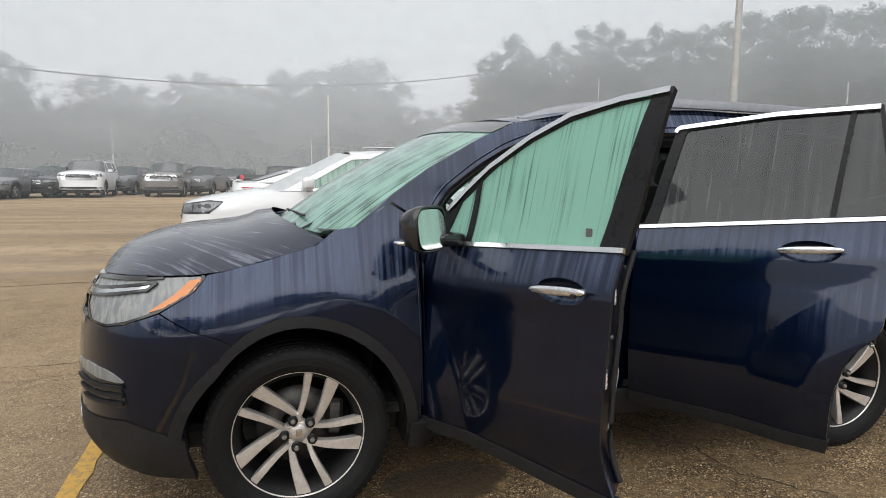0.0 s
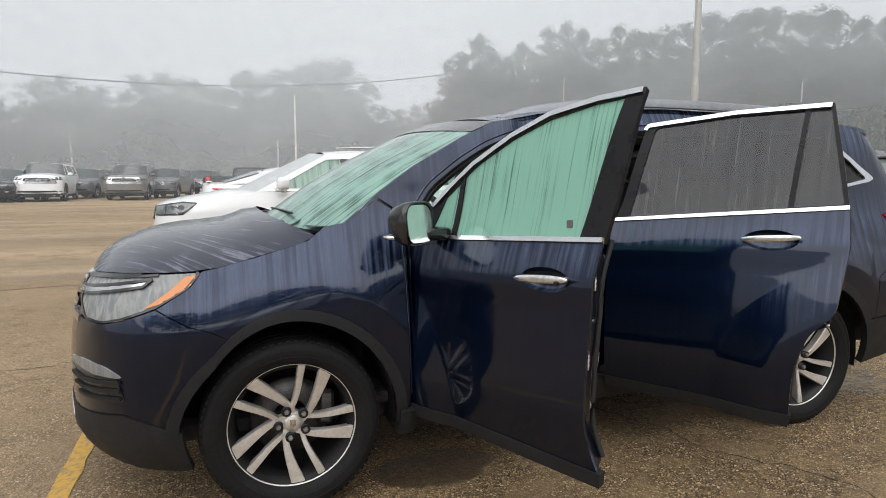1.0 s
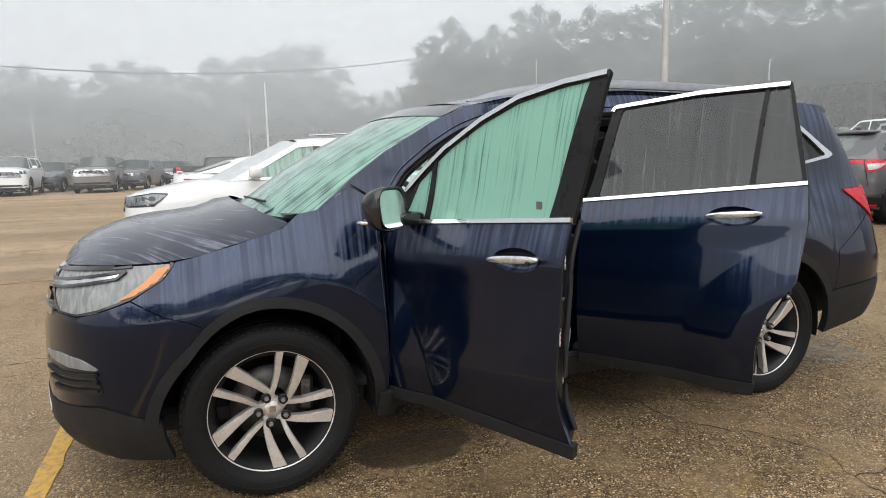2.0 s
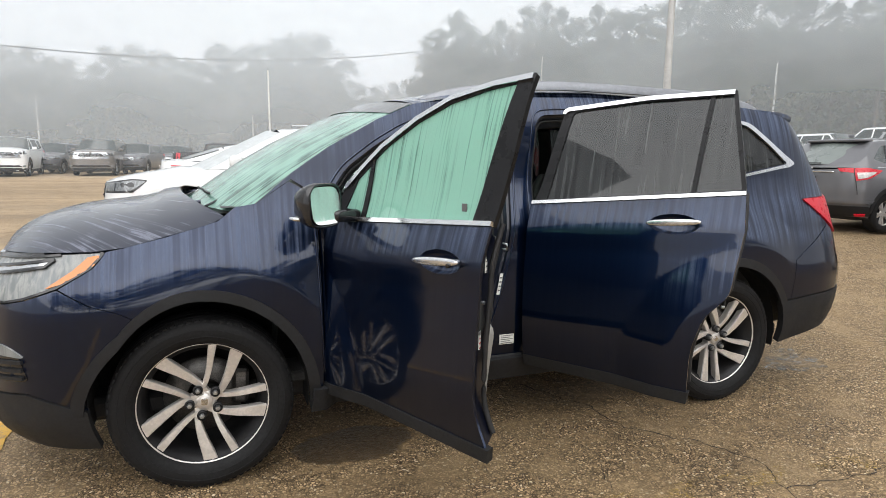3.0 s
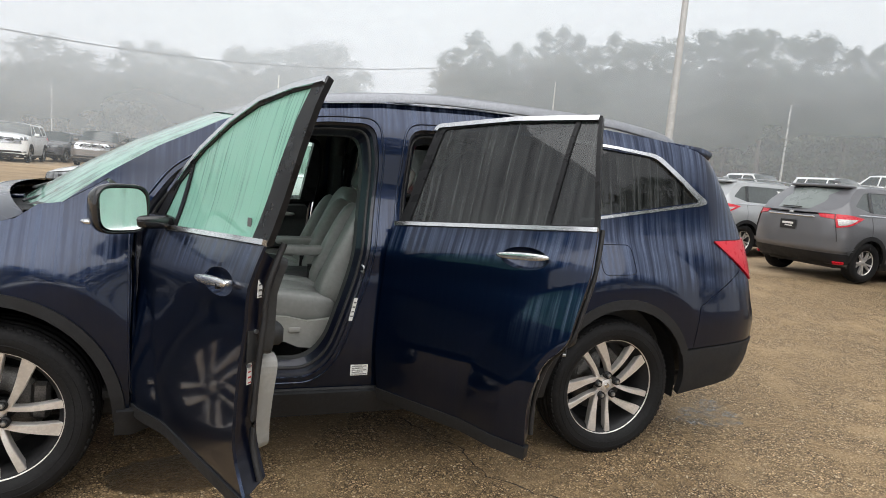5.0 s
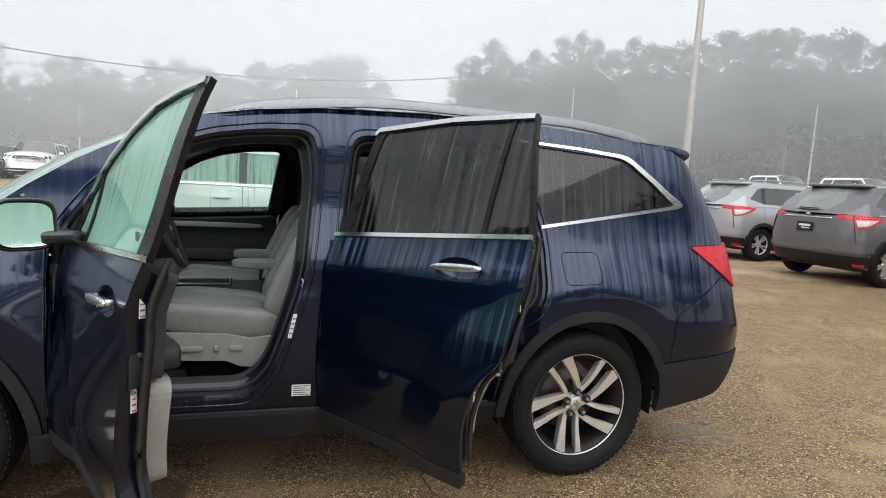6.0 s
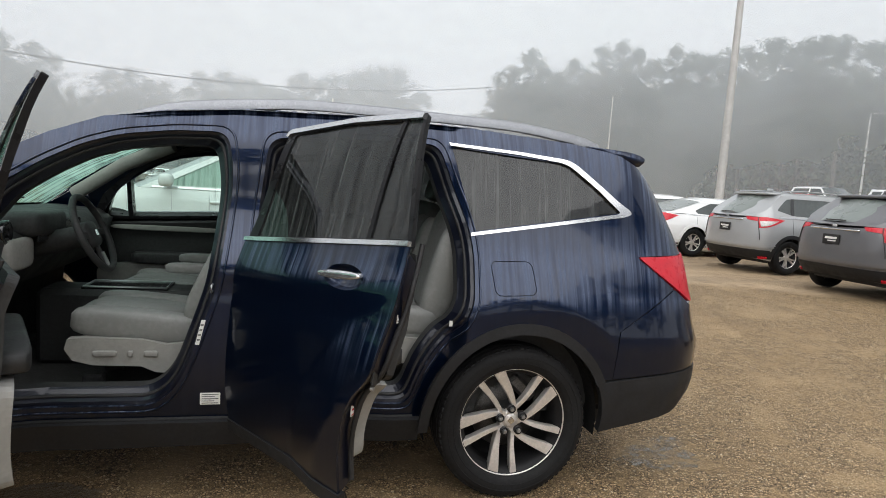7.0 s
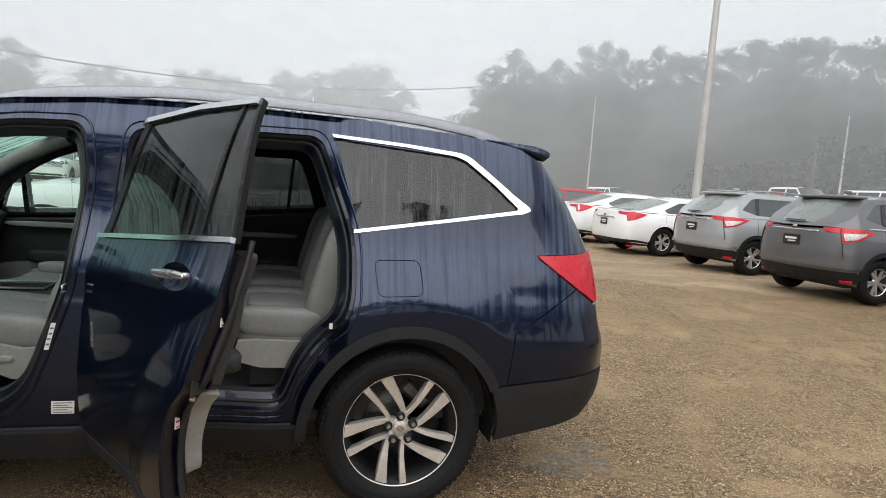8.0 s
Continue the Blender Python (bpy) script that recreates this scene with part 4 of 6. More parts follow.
def build_suv():
    car = thing("suv", "navy blue wet SUV with both near side doors wide open", "car")
    put = lambda nm, g, mat, label="": part(nm, g, mat, car, label)
    holes = (FRONT_HOLE, REAR_HOLE, QUARTER, FUEL)
    for right in (False, True):
        put("body_side", skin(FRAME_SHELL, BODY, holes, step=0.026, right=right), NAVY)
        put("front_fender", skin(SUV, FENDER, step=0.022, right=right), NAVY)
        put("arch_cladding", skin(SUV, arc(0, .372, .412, .482, .506, 176, -3, 26) + arc(0, .372, .384, .436, .462, -3, 176, 26), step=0.04, off=.012, thick=.020, right=right), CLAD, "matte black wheel arch trim")
        put("arch_cladding", skin(SUV, arc(2.82, .372, .475, .475, .50, 26, 182, 26) + arc(2.82, .372, .43, .43, .449, 182, 26, 26), step=0.04, off=.012, thick=.020, right=right), CLAD, "matte black wheel arch trim")
        put("quarter_window", skin(SUV, QUARTER, step=.08, off=-.010, thick=.004, right=right), GLASS_DARK, "dark rear quarter glass").visible_shadow = False
        trim = corners((2.455, 1.678), (2.80, 1.662), (3.08, 1.640, .05), (3.24, 1.520), (3.395, 1.400, .035), (3.345, 1.378), (3.0, 1.322), (2.56, 1.252), (2.562, 1.268), (3.0, 1.338), (3.340, 1.396, .03), (3.218, 1.503), (3.058, 1.622, .05), (2.80, 1.647), (2.462, 1.664))
        put("quarter_trim", skin(SUV, trim, step=.03, off=.006, thick=.012, right=right), CHROME, "bright chrome window surround")
        # black sheet added behind the fuel door so that its gap shows dark
        put("fuel_gap_backing", skin(SUV, FUEL, step=.06, off=-.012, thick=.004, right=right), RUBBER)
        put("fuel_door", skin(SUV, corners(*[(a + (2.76 - a) * .035, b + (1.07 - b) * .045, .03) for a, b in ((2.65, 1.145), (2.855, 1.15), (2.87, 1.0), (2.67, .99))]), step=.05, right=right), NAVY)
        put("tail_lamp", skin(SUV, TAIL_LAMP, step=.04, off=.010, thick=.04, right=right), RED_LENS, "red plastic tail lamp")
        put("headlamp", skin(SUV, LAMP, step=.035, off=.0, thick=.03, right=right), LENS, "misted headlamp lens")
        put("amber_marker", skin(SUV, AMBER, step=.03, off=.004, thick=.006, right=right), AMBER_LENS, "amber side marker")
        wing = [(-.80, .930), (-.62, .965), (-.452, 1.006), (-.468, .980), (-.62, .938), (-.80, .896)]
        put("lamp_bar", skin(SUV, corners(*wing), step=.04, off=.006, thick=.010, right=right), CHROME, "chrome bar through the headlamp")
        put("lamp_line", skin(SUV, band(wing[:3], .009), step=.05, off=.010, thick=.010, right=right), BLACK)
        put("lamp_line", skin(SUV, band(wing[2:], .009), step=.05, off=.010, thick=.010, right=right), BLACK)
        put("lamp_line", skin(SUV, band([(-.76, .972), (-.62, 1.000), (-.44, 1.022)], .008), step=.05, off=.008, thick=.010, right=right), BLACK)
        put("lamp_edge", skin(SUV, band(list(LAMP), .008), step=.04, off=.004, thick=.012, right=right), BLACK)
        put("fog_lamp", skin(SUV, corners((-.668, .676, .006), (-.60, .692), (-.535, .680, .015), (-.490, .640, .02), (-.57, .642), (-.635, .655)), step=.04, off=.006, thick=.02, right=right), LENS, "clear fog lamp with fine ribs")
        put("vent_pocket", skin(SUV, corners((-.68, .638), (-.60, .624), (-.51, .645), (-.490, .545, .02), (-.58, .535), (-.64, .555)), step=.05, off=.003, thick=.006, right=right), BLACK)
        for k in range(3):
            z = .618 - .032 * k
            put("vent_bar", skin(SUV, band([(-.655 + .015 * k, z - .004), (-.60, z - .008), (-.50, z + .006)], .013), step=.05, off=.012, thick=.012, right=right), CLAD)
        put("skid_plate", skin(SUV, corners((-.88, .33), (-.88, .45), (-.72, .455, .02), (-.695, .37, .02), (-.73, .33)), step=.05, off=.008, thick=.01, right=right), SILVER, "silver skid plate end")
        put("sill", skin(FRAME_SHELL, [(0.45, .405), (1.0, .405), (2.37, .405), (2.36, .30), (1.0, .29), (0.44, .30)], step=.06, off=.030, thick=.08, right=right), CLAD, "matte black sill panel")
        put("sill_step", Geo().tube([FRAME_SHELL.at(x, .392) * np.array([1, -1 if right else 1, 1]) + np.array([0, 0.0, 0.012]) for x in np.linspace(.5, 2.33, 20)], .014, 6), CLAD)
        sg = -1 if right else 1
        for hole, cz in ((FRONT_HOLE, 1.05), (REAR_HOLE, 1.05)):
            loop = fine(list(hole) + [hole[0]], .05)[:-1]
            cx = sum(p[0] for p in loop) / len(loop)
            rows = []
            for dy, k in ((0.002, 0.0), (0.022, 0.0), (0.025, .024), (0.050, .050), (.078, .088), (.088, .100)):
                row = []
                for u, z in loop:
                    u2, z2 = u + (cx - u) * k * 1.2, z + (cz - z) * k
                    q = FRAME_SHELL.at(u, z)
                    row.append((u2, (q[1] + dy) * sg, z2))
                rows.append(row)
            put("door_jamb", Geo().grid(np.array(rows), False, True, flip=right), NAVY_DRY, "dark painted door jamb")
            lip = [FRAME_SHELL.at(u + (u - cx) * .045, z + (z - cz) * .045) * np.array([1, sg, 1]) for u, z in loop]
            put("pillar_flange", Geo().tube([tuple(p) for p in lip], .0055, 6, closed=True), NAVY)
            put("door_seal", Geo().tube(rows[3], .009, 6, closed=True), RUBBER)
            put("inner_frame", Geo().grid(np.array([rows[-1], [(u + (cx - u) * .012, y + .045 * sg, z + (cz - z) * .012) for u, y, z in rows[-1]]]), False, True, flip=right), DARK_TRIM)
        for rear in (False, True):
            door_set(car, rear, right)
    # hood, bumpers, grille
    us = np.array([-.9, -.86, -.82, -.76, -.70, -.65, -.6, -.55, -.5, -.43, -.36, -.26, -.16, -.06, .03, .070, .095, .110])
    edge = Curve((-.9, .985), (-.775, .992), (-.60, 1.02), (-.49, 1.03), (-.325, 1.037), (-.12, 1.086), (.085, 1.146), (.15, 1.198))
    crown = Curve((-.9, 0), (-.82, .02), (-.76, .05), (-.6, .105), (-.43, .14), (-.26, .15), (-.1, .137), (.08, .095), (.15, .055))
    left = SUV.at(us, edge(us)) + SUV.normal(us, edge(us)) * .001
    b = np.stack([-.19 * smooth(us, -.25, .11), crown(us)], 1)
    g = across(left, b, 25, 2.6, thick=.02)
    put("hood", g, NAVY_HOOD, "navy hood streaked with running dew")
    for s in (-1, 1):
        xs = np.linspace(-.62, .02, 12)
        g = Geo().tube([(x, s * (.42 + .16 * (x + .62)), float(edge(x - .0) + crown(x) * (1 - (abs(.42 + .16 * (x + .62)) / .84) ** 2.6)) - .004) for x in xs], .010, 6)
        put("hood_crease", g, NAVY_HOOD)
    for right in (False, True):
        put("front_bumper", skin(SUV, BUMPER, step=.035, right=right), NAVY)
        put("front_valance", skin(SUV, VALANCE, step=.05, off=.006, thick=.03, right=right), CLAD, "matte black lower bumper")
        put("grille_mesh", skin(SUV, [(-.9, .81), (-.9, .98), (-.72, .985), (-.66, .90), (-.615, .845), (-.72, .828)], step=.05, off=-.02, thick=.02, right=right), BLACK)
        for z in (.955, .90, .85):
            put("grille_bar", skin(SUV, band([(-.9, z), (-.8, z - .004), (-.668 - .60 * (z - .9), z - .012)], .026), step=.05, off=.008, thick=.03, right=right), CHROME if z > .92 or z < .87 else BLACK)
        put("rear_bumper", skin(SUV, REAR_BUMPER, step=.04, right=right), NAVY)
        put("rear_valance", skin(SUV, REAR_VALANCE, step=.05, off=.006, thick=.04, right=right), CLAD, "matte black lower bumper")
        put("tailgate", skin(SUV, [(3.625, 1.30), (3.70, 1.21), (3.70, 1.0), (3.9, .99), (3.9, 1.30)], step=.05, right=right), NAVY)
        put("rear_window", skin(SUV, [(3.61, 1.50), (3.62, 1.31), (3.9, 1.31), (3.9, 1.66), (3.52, 1.64)], step=.06, off=-.006, thick=.005, right=right), GLASS_DARK).visible_shadow = False
        sg = 1 if right else -1
        put("exhaust_tip", Geo().lathe([(.03, 0), (.035, .10), (.031, .102), (.028, .02)], 18, pose(3.79, sg * .66, .362, 0, 90, 0)), CHROME)
        rx = np.linspace(1.06, 3.30, 32)
        zt = Curve((1.06, 1.706), (1.20, 1.756), (1.5, 1.802), (1.9, 1.830), (2.74, 1.824), (3.1, 1.792), (3.24, 1.768), (3.30, 1.745))
        rows = []
        for x in rx:
            y, h = sg * (.632 - .02 * abs(x - 2.2)), .046 + .042 * max(0, 1 - (x - 1.06) / .16, 1 - (3.30 - x) / .14)
            z = float(zt(x))
            rows.append([(x, y - .022 * sg, z - h), (x, y - .019 * sg, z - .010), (x, y - .010 * sg, z), (x, y + .008 * sg, z), (x, y + .018 * sg, z - .012), (x, y + .021 * sg, z - h)])
        put("roof_rail", Geo().grid(np.array(rows), True, flip=sg < 0), RAIL, "satin silver roof rail")
    e = fine(ROOF_EDGE[4:], .08)
    left = SUV.at([p[0] for p in e], [p[1] for p in e])
    put("roof", across(left, [(0, .055 - .02 * smooth(p[0], 2.8, 3.4)) for p in e], 21, 2.4, thick=.015), NAVY, "navy roof panel")
    left2 = left.copy()
    left2[:, 2] -= .045
    left2[:, 1] *= .97
    put("headliner", across(left2, [(0, .04)] * len(e), 11, 2.4, flip=True), LINER, "pale grey cloth headliner")
    e = fine([(.185, 1.168)] + ROOF_EDGE[:5], .08)
    left = SUV.at([p[0] for p in e], [p[1] for p in e])
    left[:, 1] *= .975
    t = np.linspace(0, 1, len(e))
    g = across(left, np.stack([-.24 + .15 * t, .02 + .02 * t], 1), 21, 2.0)
    put("windscreen", g, GLASS_SCREEN, "green tinted windscreen covered in dew").visible_shadow = False
    tip = left[-3:]
    put("windscreen_shade_band", across(tip + np.array([0, 0, .004]), np.stack([-.24 + .15 * t, .02 + .02 * t], 1)[-3:], 21, 2.0), BLACK)
    for right in (False, True):
        sg = -1 if right else 1
        row = [left[:, :] * np.array([1, sg, 1]), SUV.at([p[0] for p in e], [p[1] for p in e]) * np.array([1, sg, 1])]
        put("pillar_seam", Geo().grid(np.stack(row, 1), True, flip=right), BLACK)
    # cowl and wipers
    xs = np.linspace(-.79, .79, 25)
    base = np.array([[(.24 - .24 * (1 - (y / .88) ** 2) + d, y, z - .03 * (1 - abs(y) / .9) * 0) for y in xs] for d, z in ((.03, 1.205), (-.05, 1.165), (-.14, 1.165), (-.2, 1.15))])
    put("cowl", Geo().grid(base, True), CLAD, "black slatted cowl below the windscreen")
    for y0, y1 in ((-.62, -.02), (.05, .62)):
        g = Geo().tube([(.10 - .24 * (1 - (y0 / .88) ** 2) + .06, y0, 1.185), (.16 - .24 * (1 - (y0 / .88) ** 2) + .09, y0 + .08, 1.222), (.30 - .24 * (1 - (y1 / .88) ** 2), y1, 1.240)], .006, 6)
        put("wiper", g, BLACK)
        g = Geo().box((0, 0, 0), (.62, .010, .012), .003, look((.27 - .24 * (1 - (y1 * .8 / .88) ** 2), (y0 + y1) / 2 + .1, 1.238), (5, .2, 1.3)))
        put("wiper_blade", g, RUBBER)
    # spoiler and shark fin
    rows = []
    for x, z, h in ((3.22, 1.728, .01), (3.36, 1.722, .045), (3.46, 1.716, .065), (3.52, 1.704, .060), (3.55, 1.690, .02)):
        rows.append([(x, y, z + .028 * (1 - (y / .68) ** 2) + d) for y, d in [(y, 0) for y in np.linspace(-.67, .67, 15)] + [(y, -h) for y in np.linspace(.67, -.67, 15)]])
    put("spoiler", Geo().grid(np.array(rows), True, True), NAVY, "navy roof spoiler")
    # underbody, liners and wheels
    g = Geo().box((1.4, 0, .33), (4.2, 1.5, .10), .03)
    put("underbody", g, RUBBER)
    for x in (0, 2.82):
        for s in (-1, 1):
            g = Geo()
            a = np.radians(np.linspace(-10, 190, 20))
            g.grid(np.array([[(x + .44 * math.cos(t), s * y, .372 + .455 * math.sin(t)) for t in a] for y in (.925, .60)]), True, flip=s > 0)
            g.add([(x + .44 * math.cos(t), s * .60, .372 + .455 * math.sin(t)) for t in a], [tuple(range(20))], False)
            put("wheel_liner", g, WELL)
            w = alloy_wheel(car, (x, s * .845, .372), -3 if x == 0 else 48, s > 0)
    # cabin
    put("cabin_floor", Geo().box((1.75, 0, .40), (3.0, 1.62, .05), .01), CARPET, "dark carpeted floor")
    g = Geo().grid(np.array([[(x, y, z) for y in np.linspace(-.82, .82, 9)] for x, z in ((.30, .45), (.34, .80), (.50, .88), (.60, 1.02), (.62, 1.13), (.54, 1.185), (.30, 1.20), (.10, 1.19))]), True, flip=True)
    put("dashboard", g, DARK_TRIM, "charcoal dashboard")
    put("dash_trim", Geo().pillow((.60, -.62, 1.06), (.09, .26, .14), .4), GREY_PLASTIC)
    put("cluster_hood", Geo().pillow((.58, -.38, 1.18), (.22, .40, .12), .45), DARK_TRIM)
    put("instrument_panel", Geo().box((.665, -.38, 1.15), (.012, .30, .09), .004, pose(0, 0, 0)), BLACK)
    put("screen", Geo().box((.63, 0, 1.10), (.02, .24, .15), .005), BLACK)
    put("air_vent", Geo().lathe([(.05, 0), (.052, .02), (.04, .025), (.036, .01), (.0005, .008)], 20, pose(.60, -.72, 1.16, 0, 90, 0)), BLACK)
    wm = pose(.845, -.38, 1.14, 0, 66, 0)
    g = Geo().tube([(.182 * math.cos(a), .182 * math.sin(a), 0) for a in np.linspace(0, math.tau, 40, endpoint=False)], .016, 10, wm, True)
    sw = put("steering_wheel", g, DARK_TRIM, "black leather steering wheel")
    g = Geo().pillow((0, 0, -.02), (.13, .15, .06), .5, wm)
    for a in (90, 270, 0):
        g.box((.11 * math.cos(radians(a)), .11 * math.sin(radians(a)), -.012), (.14 if a == 0 else .035, .14 if a else .035, .018), .005, wm)
    part("wheel_hub", g, DARK_TRIM, sw)
    part("spoke_trim", Geo().box((.13, 0, 0), (.07, .03, .008), .003, wm), SILVER, sw)
    part("badge", Geo().box((0, 0, .012), (.03, .035, .006), .002, wm), CHROME, sw)
    put("steering_column", Geo().cyl((.835, -.38, 1.135), (.52, -.38, 1.05), .05, .06, 14), DARK_TRIM)
    put("centre_console", Geo().box((.98, 0, .62), (.95, .27, .40), .03), DARK_TRIM, "charcoal centre console")
    put("console_tray", Geo().box((.92, 0, .825), (.42, .21, .012), .005), BLACK)
    put("console_edge", Geo().tube([(.72, -.10, .832), (1.12, -.10, .832), (1.12, .10, .832), (.72, .10, .832)], .006, 6, None, True), SILVER)
    put("rear_view_mirror", Geo().pillow((.80, 0, 1.56), (.05, .24, .07), .5), BLACK)
    for s in (-1, 1):
        put("sun_visor", Geo().box((.98, s * .36, 1.645), (.20, .34, .02), .008), LINER)
        put("pillar_trim", Geo().tube([(.40, s * .80, 1.27), (.70, s * .75, 1.48), (1.0, s * .68, 1.62)], .045, 8), LINER)
        put("b_pillar_trim", Geo().tube([(1.56, s * .76, .55), (1.56, s * .76, 1.15), (1.56, s * .70, 1.50), (1.56, s * .655, 1.64)], .05, 8), DARK_TRIM)
        put("belt_webbing", Geo().grid(np.array([[(x, s * y, z) for x in (1.54, 1.59)] for y, z in ((.70, .60), (.70, 1.15), (.642, 1.50))]), True, flip=s > 0), DARK_TRIM)
        put("c_pillar_trim", Geo().tube([(2.62, s * .77, .95), (2.60, s * .75, 1.25), (2.56, s * .69, 1.5), (2.50, s * .63, 1.64)], .05, 8), DARK_TRIM)
        put("luggage_side", Geo().box((3.10, s * .78, .80), (1.0, .06, .80), .02), DARK_TRIM)
        seat(car, "driver_seat" if s < 0 else "passenger_seat", .825, s * .39, .50).location.z -= .035
    seat(car, "rear_seat", 2.09, -.42, .62, True)
    seat(car, "rear_seat", 2.09, .42, .62, True)
    put("third_row", Geo().pillow((3.02, 0, .98), (.2, 1.25, .62), .35), LEATHER, "grey third-row backrest")
    # striker, labels on the centre post
    for x, z, y in ((1.448, .975, -.872), (2.535, .955, -.89)):
        put("striker", Geo().tube([(x - .012, y + .03, z + .014), (x - .012, y - .014, z + .014), (x - .012, y - .014, z - .014), (x - .012, y + .03, z - .014)], .005, 6), SILVER, "bright steel door striker")
    yl = float(FRAME_SHELL.half(1.445, .5)) + .003
    lab = put("tyre_label", Geo().box((1.445, -yl, .50), (.082, .003, .052), .001), LABEL, "white printed tyre label")
    g = Geo()
    for k in range(5):
        g.box((1.445 - (.008 if k % 2 else 0), -yl - .002, .519 - .0095 * k), (.068 - (.016 if k % 2 else 0), .001, .0035), .0003)
    part("print_block", g, INK, lab)
    for u, z, tilt, w, h in ((1.398, .79, 12, .017, .105),):
        lean = math.tan(radians(tilt))
        slant = lambda w, h, dz: [(u + sx * w / 2 + (dz + sz * h / 2) * lean, z + dz + sz * h / 2) for sx, sz in ((-1, -1), (1, -1), (1, 1), (-1, 1))]
        slip = put("paper_slip", skin(FRAME_SHELL, slant(w, h, 0), step=.03, off=.004, thick=.002), LABEL, "white paper slip on the door post")
        g = Geo()
        for k in range(4):
            skin(FRAME_SHELL, slant(w * .7, h * .06, (k - 1.5) * h * .2), step=.03, off=.006, thick=.001, geo=g)
        part("print_block", g, INK, slip)
    put("pillar_tag", Geo().box((2.48, -float(FRAME_SHELL.half(2.48, .85)) - .002, .85), (.016, .003, .026), .001), LABEL)
    return car


build_suv()

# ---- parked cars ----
# the paler tint of upward faces is kept weak on these cars
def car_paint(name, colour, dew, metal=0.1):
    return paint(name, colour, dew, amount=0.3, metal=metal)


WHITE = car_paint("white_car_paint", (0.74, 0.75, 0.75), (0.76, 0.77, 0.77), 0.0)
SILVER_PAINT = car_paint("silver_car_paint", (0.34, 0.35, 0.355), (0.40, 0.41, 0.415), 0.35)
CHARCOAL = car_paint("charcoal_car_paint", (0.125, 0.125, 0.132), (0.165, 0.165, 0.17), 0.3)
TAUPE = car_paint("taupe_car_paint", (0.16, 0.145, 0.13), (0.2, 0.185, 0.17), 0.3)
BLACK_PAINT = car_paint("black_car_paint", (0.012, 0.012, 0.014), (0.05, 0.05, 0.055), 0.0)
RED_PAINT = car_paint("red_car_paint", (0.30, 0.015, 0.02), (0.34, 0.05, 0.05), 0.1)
CAR_GLASS = plain("dark_car_glass", (0.055, 0.064, 0.062), 0.08, 0, 0.15, 3, coat=0.6)
CAR_LENS = plain("clear_car_lamp", (0.17, 0.18, 0.185), 0.15, 0.4, 0.5, 40, coat=1.0)
# pale for mist and for mirrored sky, both put into the colour
REAR_GLASS = plain("misted_sky_toned_glass", (0.15, 0.172, 0.16), 0.3, 0, 0.08, 5, coat=0.5)
PALE_LENS = plain("pale_lamp_lens", (0.52, 0.50, 0.48), 0.2, 0.2, 0.3, 40, coat=1.0)
SCREEN_PALE = plain("dew_white_screen", (0.46, 0.485, 0.485), 0.35, 0, 0.2, 9, coat=0.4)
PLATE = plain("black_plate_insert", (0.012, 0.012, 0.013), 0.4)


def plain_wheel(parent, at, r, turned, spokes=5, near=False, rim=0.62):
    """A tyre and its alloy rim; the outer face looks to -y, or to +y if turned."""
    n = 40 if near else 20
    w = part("wheel", Geo().lathe([(r * rim * .98, .075), (r * rim * .9, .05), (r * rim * .86, -.06), (.02, -.07)], n), ALLOY_DARK, parent)
    w.matrix_basis = pose(*at, -90 if turned else 90, 0, 0) @ pose(0, 0, 0, 0, 0, 11)
    part("tyre", Geo().lathe([(r * rim * .97, .075), (r * rim * 1.02, .092), (r * .86, .104), (r * .95, .095), (r * .99, .075), (r, .05), (r, -.06), (r * .95, -.095), (r * .7, -.1)], n), TYRE, w)
    g = Geo().lathe([(r * rim * .94, .066), (r * rim * .97, .080), (r * rim, .078)], n)
    g.lathe([(.065, .03), (.05, .058), (.0005, .062)], 16)
    for i in range(spokes):
        a = math.tau * i / spokes
        for side in (-1, 1):
            rows = []
            for t in np.linspace(0, 1, 5):
                q = .03 + (r * rim * .95 - .03) * t
                d = side * (.012 + .03 * t * t)
                wd = .020 + .018 * t
                c, s = math.cos(a), math.sin(a)
                rows.append([(q * c - (d + e) * s, q * s + (d + e) * c, z) for e, z in ((-wd / 2, .03), (-wd / 2, .062), (wd / 2, .062), (wd / 2, .03))])
            g.grid(np.array(rows), False, flip=True)
    part("rim", g, ALLOY if near else SILVER, w)
    return w


